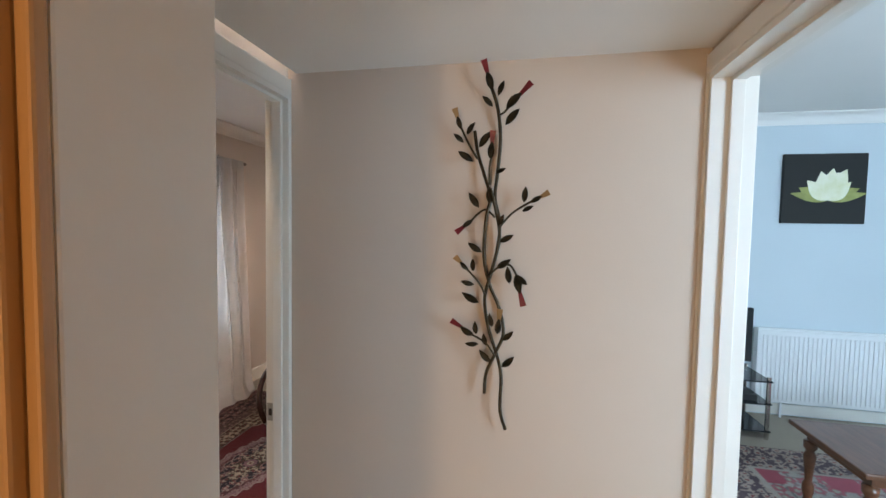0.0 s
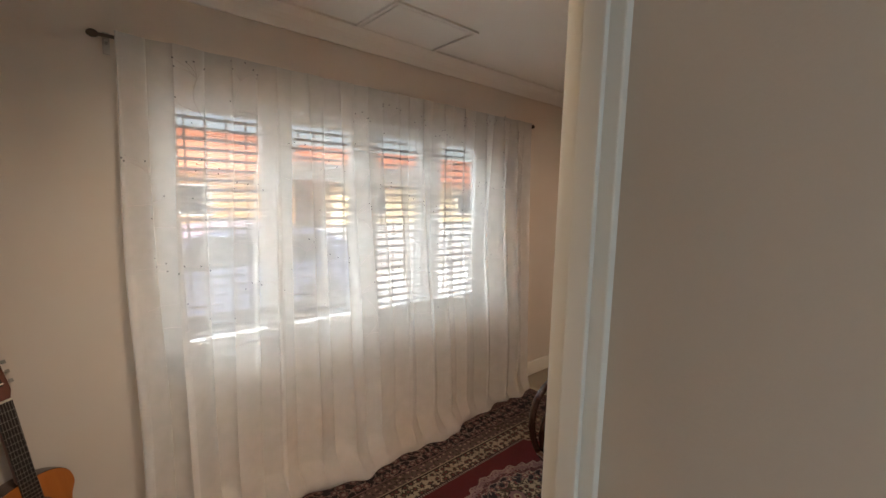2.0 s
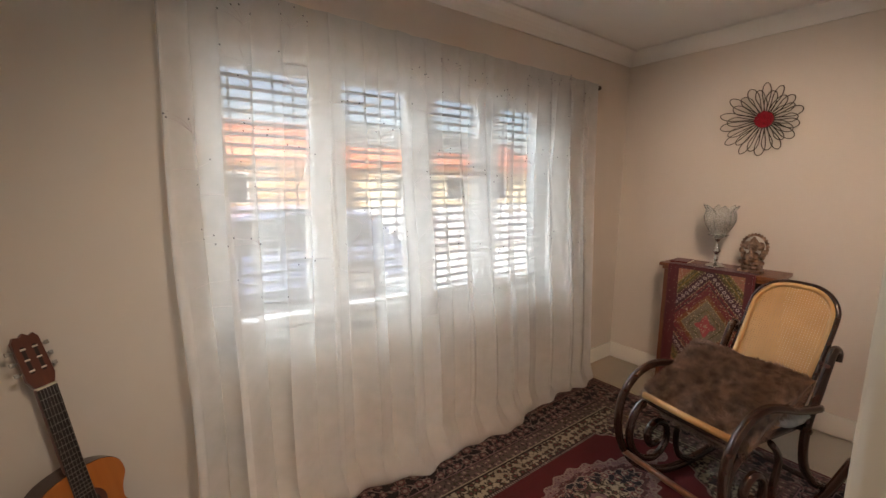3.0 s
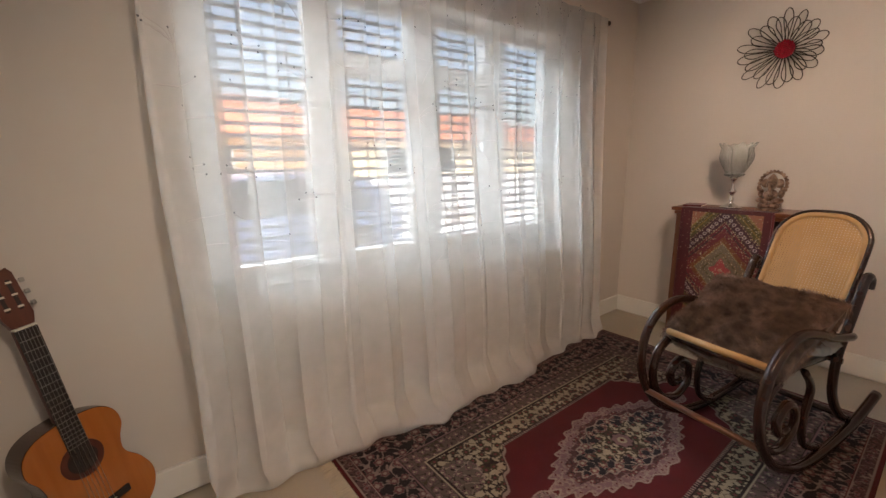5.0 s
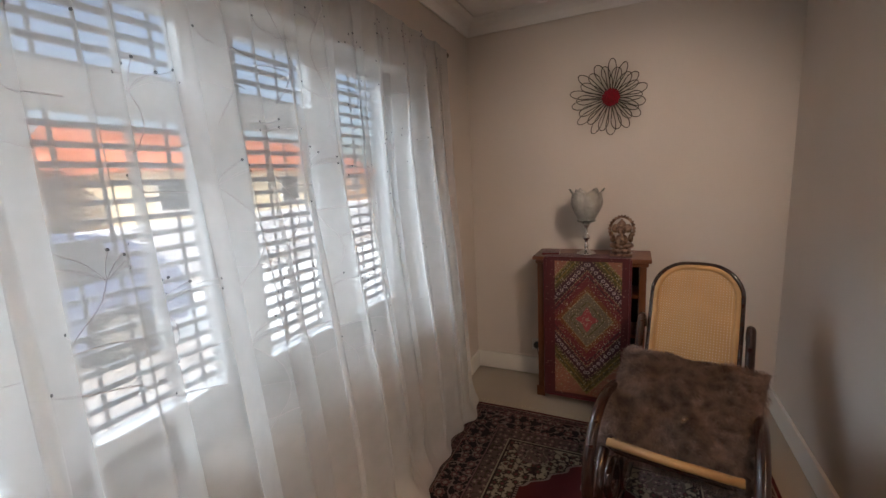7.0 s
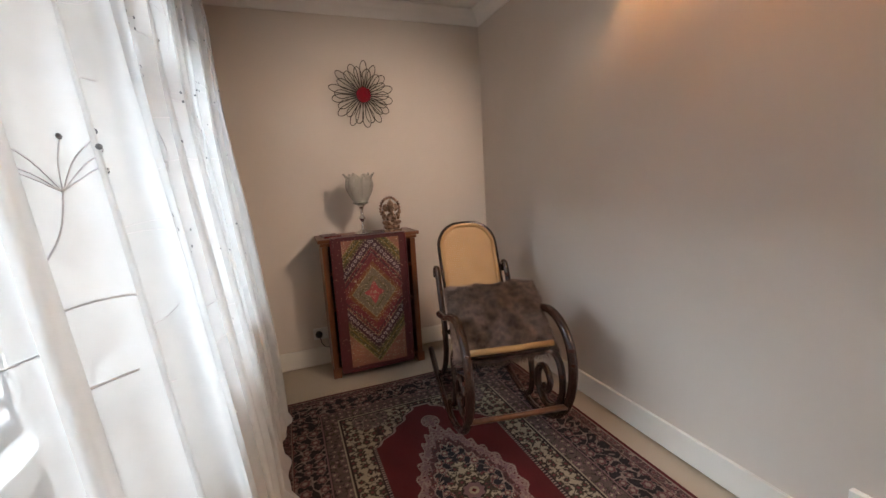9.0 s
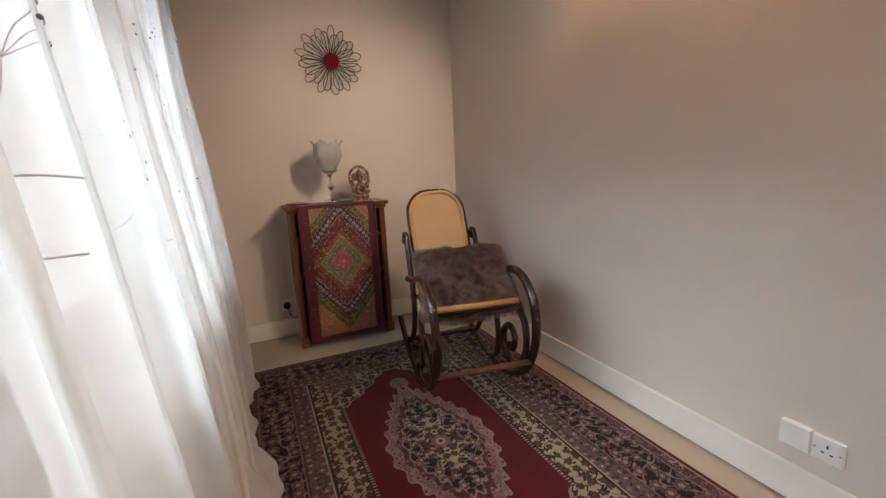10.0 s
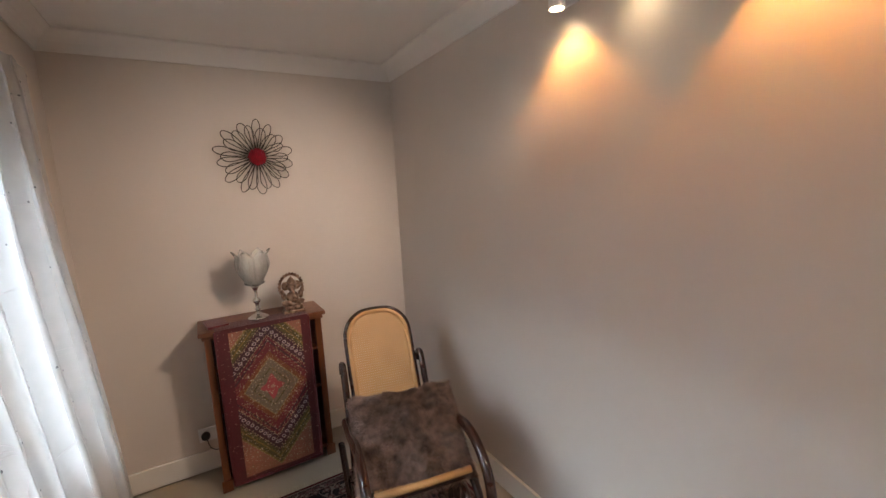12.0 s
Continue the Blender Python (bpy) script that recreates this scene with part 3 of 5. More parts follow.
def soft(v, a, b):
    v = min(1.0, max(0.0, (v - a) / (b - a)))
    return v * v * (3 - 2 * v)


def curtain_point(s, h, off=0.0):
    """A place on the cloth: s along the rail from 0 to 1, h the height above the floor."""
    y = CY0 + (CY1 - CY0) * s
    f = s * FOLDS
    i = int(f)
    w = f - i
    w = w * w * (3 - 2 * w)
    low = max(0.0, 1 - h / CTOP)
    p = ph[i] * (1 - w) + ph[i + 1] * w
    a = (amp[i] * (1 - w) + amp[i + 1] * w)
    drift = 0.9 * noise.noise((s * 3.1, low * 1.3, 4.0)) + 0.5 * low * math.sin(s * 9)
    q = 2 * math.pi * f + p + drift
    k = soft(0.17 - h, 0.0, 0.16)
    size = (0.018 + 0.034 * soft(low, 0.03, 0.5)) * a * (1 - 0.8 * k)
    x = WX + 0.075 + size * math.sin(q) + 0.4 * size * math.sin(2.0 * q / 2.7 + 1.3)
    y += (0.019 + 0.012 * soft(low, 0.05, 0.5)) * a * (1 - k) * math.sin(2 * q + 0.6) + 0.02 * noise.noise((s * 7, low * 2.0, 9.0))
    bulge = 0.055 + 0.045 * math.sin(s * 2.7 + 0.3)
    x += bulge * soft(low, 0.25, 0.9)
    trail = 0.055 + 0.06 * math.exp(-((s - 0.36) / 0.14) ** 2) + 0.06 * math.exp(-((s - 0.62) / 0.13) ** 2)
    x += trail * k + 0.07 * k * noise.noise((s * 9, h * 4, 2.0))
    y += 0.03 * k * noise.noise((s * 11, h * 6, 7.0))
    z = h
    if h < 0.16:
        z = 0.018 + 0.9 * h * (1 - 0.45 * k) + 0.03 * h / 0.16 * noise.noise((s * 21, h * 14, 5.0))
    x = WX + 0.075 + (x - WX - 0.075) * (1 - 0.5 * soft(h, CTOP - 0.10, CTOP - 0.02))
    return Vector((x + off, y, z))


curtain = tagged(new("curtain"), "sheer white voile curtain with embroidered sprigs, trailing on the floor", "curtain")
curtain.location = (WX, CY0, 0)
nu, nv = 520, 74
hs = [0.0, 0.01, 0.022, 0.035, 0.05, 0.065, 0.08, 0.1, 0.12, 0.145, 0.17] + [0.17 + (CTOP - 0.17) * (j / 62) for j in range(1, 63)] + [CTOP + 0.010, CTOP + 0.022]
verts, faces = [], []
base = Vector(curtain.location)
for h in hs:
    for i in range(nu + 1):
        verts.append(curtain_point(i / nu, h) - base)
for j in range(len(hs) - 1):
    for i in range(nu):
        a = j * (nu + 1) + i
        faces.append((a, a + 1, a + nu + 2, a + nu + 1))
me = bpy.data.meshes.new("cloth")
me.from_pydata([tuple(v) for v in verts], [], faces)
me.polygons.foreach_set("use_smooth", [True] * len(me.polygons))
me.materials.append(M_SHEER)
ob = new("cloth", me)
ob.parent = curtain
# embroidered sprigs: stems and dots that lie on the cloth
stem, dots = bmesh.new(), bmesh.new()


def stitched(pts, r):
    pts = [(q.x, q.y) for q in smooth_line([(a, b, 0) for a, b in pts], 5)]
    tube(stem, [curtain_point(min(0.999, max(0.001, s)), max(0.2, h), 0.0025) - base for s, h in pts], r, 4)


def dot(s, h, r):
    s = min(0.998, max(0.002, s))
    p0 = curtain_point(s, h)
    t1 = curtain_point(s + 0.001, h) - p0
    t2 = curtain_point(s, h + 0.004) - p0
    n = t2.cross(t1).normalized()
    if n.x < 0:
        n = -n
    t1.normalize()
    t2 = n.cross(t1)
    c = p0 + n * 0.003 - base
    rim = [dots.verts.new(c + (t1 * math.cos(g) + t2 * math.sin(g)) * r) for g in [k * math.pi / 4 for k in range(8)]]
    top = dots.verts.new(c + n * 0.0022)
    for k in range(8):
        dots.faces.new((rim[k], rim[(k + 1) % 8], top))
    dots.faces.new(rim[::-1])


rnd = random.Random(5)
span = CY1 - CY0
for col in range(13):
    s0 = (col + 0.5) / 13 + rnd.uniform(-0.012, 0.012)
    h = 0.80 + rnd.uniform(0, 0.3)
    while h < 1.95:
        lean = rnd.uniform(-0.03, 0.03)
        line = [(s0 + (lean * q + 0.02 * math.sin(q * 5 + col)) / span, h - 0.12 + 0.34 * q) for q in [k / 7 for k in range(8)]]
        stitched(line, 0.0013)
        ts, th = line[-1]
        for k in range(7):
            ang = radians(-65 + 130 * k / 6 + rnd.uniform(-8, 8))
            ln = rnd.uniform(0.05, 0.09)
            tip = (ts + math.sin(ang) * ln / span, th + math.cos(ang) * ln)
            mid = (ts + math.sin(ang * 0.6) * ln * 0.55 / span, th + math.cos(ang * 0.6) * ln * 0.55)
            stitched([(ts, th), mid, tip], 0.0010)
            dot(tip[0], tip[1], 0.0040)
        for k in (2, 4):
            bs, bh = line[k]
            sd = 1 if (k + col) % 4 else -1
            stitched([(bs, bh), (bs + sd * 0.03 / span, bh + 0.012), (bs + sd * 0.065 / span, bh + 0.006)], 0.0018)
            dot(bs - sd * 0.05 / span, bh + 0.05, 0.0036)
            stitched([(bs, bh), (bs - sd * 0.035 / span, bh + 0.02), (bs - sd * 0.05 / span, bh + 0.045)], 0.0010)
        h += rnd.uniform(0.42, 0.55)
tagged(part("embroidery", stem, M_EMB, curtain, "pale grey stitched stems"), kind="stuff")
tagged(part("sequin_embroidery", dots, M_EMBDOT, curtain, "small dark stitched dots"), kind="stuff")

rod = thing("curtain_rod", (WX + 0.050, CY0 - 0.04, CTOP + 0.005), 0, "slim dark metal curtain rod with end knobs", "curtain rod")
bm = bmesh.new()
tube(bm, [(0, 0, 0), (0, CY1 - CY0 + 0.09, 0)], 0.0075, 10)
part("pole", bm, M_RODM, rod, smooth=True)
for yy in (-0.012, CY1 - CY0 + 0.10):
    bm = bmesh.new()
    ball(bm, (0, yy, 0), 0.016, (1, 1.3, 1))
    part("finial", bm, M_RODM, rod, smooth=True)
for yy in (0.03, CY1 - CY0 + 0.05):
    bm = bmesh.new()
    box(bm, -0.0495, -0.044, yy - 0.012, yy + 0.012, -0.06, 0.025, bevel=0.002)
    box(bm, -0.044, 0.004, yy - 0.005, yy + 0.005, -0.022, -0.012, bevel=0.001)
    part("bracket", bm, M_STEEL, rod)

# ---- the rug ----
def lattice(x, y, cell, seed):
    """Scattered blossoms: distance to the nearest, its angle and its number."""
    gx, gy = np.floor(x / cell), np.floor(y / cell)
    best = np.full(x.shape, 9.0)
    ang = np.zeros(x.shape)
    num = np.zeros(x.shape)
    for dx in (-1, 0, 1):
        for dy in (-1, 0, 1):
            cx, cy = gx + dx, gy + dy
            r1 = np.modf(np.abs(np.sin(cx * 127.1 + cy * 311.7 + seed) * 43758.5))[0]
            r2 = np.modf(np.abs(np.sin(cx * 269.5 + cy * 183.3 + seed) * 24634.6))[0]
            px, py = (cx + 0.25 + 0.5 * r1) * cell, (cy + 0.25 + 0.5 * r2) * cell
            d = np.hypot(x - px, y - py)
            near = d < best
            best = np.where(near, d, best)
            ang = np.where(near, np.arctan2(y - py, x - px), ang)
            num = np.where(near, r1, num)
    return best / cell, ang, num


def put(c, mask, rgb):
    c[mask] = rgb


def blossoms(c, mask, x, y, cell, seed, ground, petal, heart, line, vine):
    put(c, mask, ground)
    w1 = np.sin(x * 5.2 / cell * 0.62 + 1.7 * np.sin(y * 3.1 / cell * 0.62 + seed)) + np.sin(y * 4.7 / cell * 0.62 + 1.5 * np.sin(x * 3.7 / cell * 0.62 + seed * 2))
    put(c, mask & (np.abs(w1) < 0.17), vine)
    w2 = np.sin(x * 7.9 / cell * 0.62 + 2 * np.sin(y * 5.3 / cell * 0.62)) * np.sin(y * 8.3 / cell * 0.62 + seed)
    put(c, mask & (w2 > 0.72), line)
    d, a, n = lattice(x, y, cell, seed)
    rad = (0.33 + 0.05 * np.cos(6 * a + 9 * n)) * (0.75 + 0.4 * n)
    put(c, mask & (d < rad * 1.12), line)
    put(c, mask & (d < rad), petal)
    put(c, mask & (d < rad * 0.55), line)
    put(c, mask & (d < rad * 0.42), heart)


RED, NAVY, CREAM, GREY = (0.125, 0.001, 0.005), (0.010, 0.006, 0.014), (0.50, 0.42, 0.30), (0.17, 0.105, 0.095)
OLIVE, ROSE, BROWN, PALE = (0.070, 0.050, 0.024), (0.20, 0.045, 0.045), (0.024, 0.008, 0.009), (0.40, 0.31, 0.26)
LILAC = (0.27, 0.150, 0.155)


def rug_motif(x, y, hw, hl):
    ax, ay = np.abs(x), np.abs(y)
    c = np.zeros(x.shape + (3,))
    d = np.minimum(hw - ax, hl - ay)
    full = np.ones(x.shape, bool)
    put(c, full, RED)
    put(c, (d > 0.016) & (d < 0.022), PALE)
    blossoms(c, (d > 0.022) & (d < 0.066), ax, ay, 0.036, 1.0, (0.12, 0.055, 0.055), LILAC, ROSE, BROWN, PALE)
    put(c, (d > 0.066) & (d < 0.071), PALE)
    blossoms(c, (d > 0.073) & (d < 0.222), ax, ay, 0.062, 2.0, (0.012, 0.004, 0.008), (0.16, 0.045, 0.05), PALE, (0.30, 0.22, 0.19), (0.36, 0.27, 0.235))
    put(c, (d > 0.222) & (d < 0.228), LILAC)
    put(c, (d > 0.228) & (d < 0.233), BROWN)
    blossoms(c, (d > 0.233) & (d < 0.312), ax, ay, 0.042, 3.0, (0.15, 0.10, 0.09), LILAC, CREAM, BROWN, OLIVE)
    put(c, (d > 0.312) & (d < 0.318), CREAM)
    put(c, (d > 0.318) & (d < 0.328), BROWN)
    inner = d > 0.328
    blossoms(c, inner, ax, ay, 0.046, 4.0, CREAM, OLIVE, ROSE, BROWN, BROWN)
    # the red field with its stepped, pointed ends
    t = np.clip((ay - 0.46) / 0.28, 0, 1)
    edge = 0.32 - 0.28 * t ** 0.8 + 0.012 * np.cos(ay * 75) * (t > 0)
    dots_line = (np.sin(ay * 420) > 0) | (t > 0)
    field = inner & (ax < edge) & (ay < 0.735)
    put(c, inner & (ax < edge + 0.022) & (ay < 0.76), BROWN)
    put(c, inner & (ax < edge + 0.015) & (ay < 0.75) & dots_line, PALE)
    put(c, field, RED)
    # end motifs between the field's shoulder and the border
    m = inner & ~field & (np.hypot((ax - 0.30) / 0.10, (ay - 0.73) / 0.10) < 1)
    blossoms(c, m, ax, ay, 0.05, 8.0, (0.16, 0.12, 0.10), LILAC, CREAM, BROWN, PALE)
    # medallion
    ang = np.arctan2(ay / 0.52, ax / 0.225)
    r = np.hypot(ax / 0.225, ay / 0.50) * (1 + 0.30 * (np.abs(np.sin(2 * ang)) ** 1.5) * 0.55)
    lobe = r + 0.045 * np.cos(ang * 28)
    blossoms(c, field & (lobe < 1.0), ax, ay, 0.036, 5.0, LILAC, (0.33, 0.20, 0.19), RED, PALE, PALE)
    put(c, field & (lobe > 0.97) & (lobe < 1.0), PALE)
    lobe2 = r + 0.035 * np.cos(ang * 20)
    blossoms(c, field & (lobe2 < 0.80), ax, ay, 0.04, 6.0, (0.11, 0.035, 0.035), ROSE, PALE, BROWN, LILAC)
    put(c, field & (lobe2 > 0.665) & (lobe2 < 0.69), PALE)
    blossoms(c, field & (lobe2 < 0.665), ax, ay, 0.05, 7.0, NAVY, ROSE, CREAM, PALE, PALE)
    lobe3 = r + 0.06 * np.cos(ang * 12)
    blossoms(c, field & (lobe3 < 0.42), ax, ay, 0.045, 9.0, CREAM, OLIVE, ROSE, BROWN, OLIVE)
    rr = np.hypot(x, y)
    put(c, rr < 0.052, BROWN)
    put(c, rr < 0.045 + 0.004 * np.cos(8 * np.arctan2(y, x)), LILAC)
    put(c, rr < 0.022, CREAM)
    put(c, rr < 0.010, RED)
    # pendants at the medallion's points
    pd = np.hypot(ax / 0.05, (ay - 0.56) / 0.06)
    blossoms(c, field & (pd < 1), ax, ay, 0.03, 11.0, LILAC, PALE, ROSE, BROWN, PALE)
    put(c, field & (pd > 0.88) & (pd < 1), PALE)
    return c


def motif_sheet(name, cols, rows, where, colours, mat, thick):
    """A sheet of cloth: where(u, v) gives its place, colours its motif, with a back at depth thick."""
    u, v = np.meshgrid(np.linspace(0, 1, cols), np.linspace(0, 1, rows))
    p = where(u.ravel(), v.ravel())
    k = cols * rows
    i = np.arange(k).reshape(rows, cols)
    f = np.stack([i[:-1, :-1], i[:-1, 1:], i[1:, 1:], i[1:, :-1]], -1).reshape(-1, 4)
    me = bpy.data.meshes.new(name)
    me.from_pydata(p.tolist(), [], f.tolist())
    me.polygons.foreach_set("use_smooth", [True] * len(me.polygons))
    rgb = colours(u.ravel(), v.ravel())
    at = me.attributes.new("motif", "FLOAT_COLOR", "POINT")
    at.data.foreach_set("color", np.concatenate([rgb, np.ones((k, 1))], 1).astype(np.float32).ravel())
    me.materials.append(mat)
    ob = new(name, me)
    so = ob.modifiers.new("thickness", "SOLIDIFY")
    so.thickness, so.offset = thick, -1.0
    return ob


RW, RL = 0.78, 1.11
rug = thing("rug", (-1.455, 2.845, 0.0), 0, "red oriental wool rug with medallion and floral borders on the carpet", "rug")


def rug_place(u, v):
    x, y = (u - 0.5) * 2 * RW, (v - 0.5) * 2 * RL
    z = 0.012 + 0.0012 * np.sin(x * 9 + np.sin(y * 5)) * np.sin(y * 7)
    return np.stack([x, y, z], 1)


pile = motif_sheet("weave", 440, 620, rug_place, lambda u, v: rug_motif((u - 0.5) * 2 * RW, (v - 0.5) * 2 * RL, RW, RL), M_RUG, 0.010)
pile.parent = rug
bm = bmesh.new()
rnd = random.Random(3)
for sgn in (-1, 1):
    for k in range(230):
        x = -RW + 2 * RW * (k + 0.5) / 230
        dx = rnd.uniform(-0.012, 0.012)
        tube(bm, [(x, sgn * RL, 0.008), (x + dx * 0.5, sgn * (RL + 0.03), 0.006), (x + dx, sgn * (RL + 0.05 + rnd.uniform(0, 0.015)), 0.003)], 0.0017, 3)
tagged(part("fringe", bm, M_FRINGE, rug, "cream knotted fringe"), kind="stuff")

# ---- rocking chair ----
chair = thing("rocking_chair", (-1.11, 3.33, 0.012), -10.4, "dark bentwood rocking chair with cane seat and back on the rug", "chair")


def side_line(pts, lat, n=6):
    return smooth_line([(lat, -u, z) for u, z in pts], n)


RUNNER = [(-0.66, 0.14), (-0.42, 0.055), (-0.12, 0.018), (0.10, 0.032), (0.30, 0.12), (0.42, 0.24), (0.475, 0.38), (0.46, 0.52), (0.38, 0.61), (0.26, 0.645), (0.12, 0.62), (-0.02, 0.575), (-0.20, 0.54)]
UPRIGHT = [(-0.375, 0.715), (-0.375, 0.755), (-0.345, 0.775), (-0.31, 0.75), (-0.24, 0.59), (-0.175, 0.45), (-0.19, 0.28), (-0.30, 0.14), (-0.42, 0.07)]
SCROLL = [(0.33, 0.475), (0.40, 0.42), (0.415, 0.31), (0.35, 0.20), (0.23, 0.155), (0.145, 0.21), (0.15, 0.30), (0.225, 0.345), (0.285, 0.30), (0.26, 0.235), (0.205, 0.235)]
INNER = [(0.12, 0.455), (0.04, 0.36), (0.06, 0.22), (0.02, 0.10), (-0.12, 0.035)]
for sd in (-1, 1):
    for nm, pts, lat, r in (("runner_arm", RUNNER, 0.235, 0.0185), ("rear_upright", UPRIGHT, 0.212, 0.0165), ("scroll", SCROLL, 0.215, 0.0165), ("brace", INNER, 0.215, 0.014)):
        bm = bmesh.new()
        tube(bm, side_line(pts, sd * lat), r, 10, flat=1.15)
        part(nm, bm, M_BENT, chair, smooth=True)
for u, z, nm, mt in ((0.425, 0.235, "front_stretcher", M_TABLE), (-0.40, 0.085, "rear_stretcher", M_BENT), (-0.18, 0.43, "back_rail", M_BENT)):
    bm = bmesh.new()
    tube(bm, [(-0.23, -u, z), (0.0, -u, z - 0.002), (0.23, -u, z)], 0.0135, 10)
    part(nm, bm, mt, chair, smooth=True)


def seat_at(a, b):
    """Seat plane: a sideways, b from 0 at the front to 1 at the back."""
    return Vector((a * (0.205 - 0.02 * b), -(0.355 - 0.53 * b), 0.505 - 0.055 * b - 0.012 * math.sin(math.pi * b)))


def round_rect(n=5, r=0.25):
    out = []
    for cx, cy, a0 in ((1 - r, 1 - r, 0), (r - 1, 1 - r, 90), (r - 1, r - 1, 180), (1 - r, r - 1, 270)):
        out += [(cx + r * math.cos(radians(a0 + 90 * k / n)), cy + r * math.sin(radians(a0 + 90 * k / n))) for k in range(n + 1)]
    return out


bm = bmesh.new()
tube(bm, [seat_at(a, (b + 1) / 2) for a, b in round_rect()], 0.017, 8, closed=True)
part("seat_frame", bm, M_BENT, chair, smooth=True)
bm = bmesh.new()
slab(bm, [(a * 0.98, b * 0.98) for a, b in round_rect()], 0.010, 0.020, lambda a, b, d: seat_at(a, (b + 1) / 2) + Vector((0, 0, d)))
part("seat", bm, M_CANE, chair, "tan cane seat")


def back_at(a, l, d=0.0):
    """Back plane: a sideways and l upwards in metres, d forwards."""
    k = l / 0.65
    curve = 0.02 * math.sin(math.pi * min(1, max(0, k)))
    return Vector((a * 0.93, 0.165 + 0.30 * k + curve - d * 0.88, 0.455 + 0.565 * k + d * 0.46))


def half_width(l, top=0.65, w=0.19, r=0.15):
    if l <= top - r:
        return w
    q = (l - (top - r)) / r
    return max(0.0, w - r + r * math.sqrt(max(0.0, 1 - q * q)))


rim = [(0.178, 0.0), (0.186, 0.15), (0.19, 0.35)] + [(0.04 + 0.15 * math.cos(radians(g)), 0.50 + 0.15 * math.sin(radians(g))) for g in (0, 18, 36, 54, 72, 90)]
rim = rim + [(-a, b) for a, b in rim[::-1]]
bm = bmesh.new()
tube(bm, smooth_line([back_at(a, b) for a, b in rim], 3), 0.0118, 10)
part("back_frame", bm, M_BENT, chair, smooth=True)
bm = bmesh.new()
tube(bm, smooth_line([back_at(a * 0.915, 0.02 + b * 0.945, 0.004) for a, b in rim], 3), 0.012, 8)
part("cane_border", bm, M_CANE, chair, "tan cane binding", smooth=True)
cane = bmesh.new()
step = 0.0125


def strip(pts, w, along):
    for p0, p1 in zip(pts, pts[1:]):
        vs = []
        for q, dd in ((p0, 0.0), (p1, 0.0)):
            vs += [back_at(q[0] - w * along[0], q[1] - w * along[1], 0.002), back_at(q[0] + w * along[0], q[1] + w * along[1], 0.002)]
        f = [cane.verts.new(v) for v in (vs[0], vs[1], vs[3], vs[2])]
        b = [cane.verts.new(v.co + Vector((0, 0.0025, -0.001))) for v in f]
        cane.faces.new(f)
        cane.faces.new(b[::-1])
        for k in range(4):
            cane.faces.new((f[k], f[(k + 1) % 4], b[(k + 1) % 4], b[k]))


k = -0.168
while k < 0.17:
    l1 = 0.03
    while l1 < 0.63 and half_width(l1, 0.63, 0.178) > abs(k):
        l1 += 0.01
    strip([(k, 0.03 + (l1 - 0.03) * j / 6) for j in range(7)], 0.0044, (1, 0))
    k += step
l1 = 0.035
while l1 < 0.625:
    w = half_width(l1, 0.63, 0.178)
    if w > 0.02:
        strip([(-w, l1), (w, l1)], 0.0044, (0, 1))
    l1 += step
part("cane_panel", cane, M_CANE, chair, "woven tan cane panel with small holes")
bm = bmesh.new()
tube(bm, [seat_at(-0.97, 0.0) + Vector((0, -0.004, 0.02)), seat_at(0, -0.015) + Vector((0, -0.004, 0.02)), seat_at(0.97, 0.0) + Vector((0, -0.004, 0.02))], 0.015, 8)
part("seat_edge", bm, M_CANE, chair, "worn tan front edge of the seat", smooth=True)

# fur cushion
PW = Vector((0.955, -0.29, 0.03)).normalized()
PU = Vector((0.20, 0.80, 0.50))
PU = (PU - PW * PU.dot(PW)).normalized()
PN = PW.cross(PU).normalized()
if PN.y > 0:
    PN = -PN
cushion = tagged(new("fur_cushion"), "brown-grey long-pile fur cushion leaning on the rocking chair", "cushion")
cushion.location = (-1.132, 3.20, 0.603)


def cushion_at(a, b, side):
    t = max(0.0, (1 - a ** 4) * (1 - b ** 4)) ** 0.45
    lump = 0.020 * noise.noise((a * 2, b * 2, side * 3.0)) + 0.012 * noise.noise((a * 4.5, b * 4.5, side * 3.0))
    pinch = 1 - 0.07 * (1 - a * a) * abs(b) ** 3 - 0.05 * (1 - b * b) * abs(a) ** 3
    return PW * a * 0.248 * pinch + PU * b * 0.235 * pinch + PN * (side * 0.088 * t + lump) - Vector((0, 0, 0.012 * (1 - a * a)))


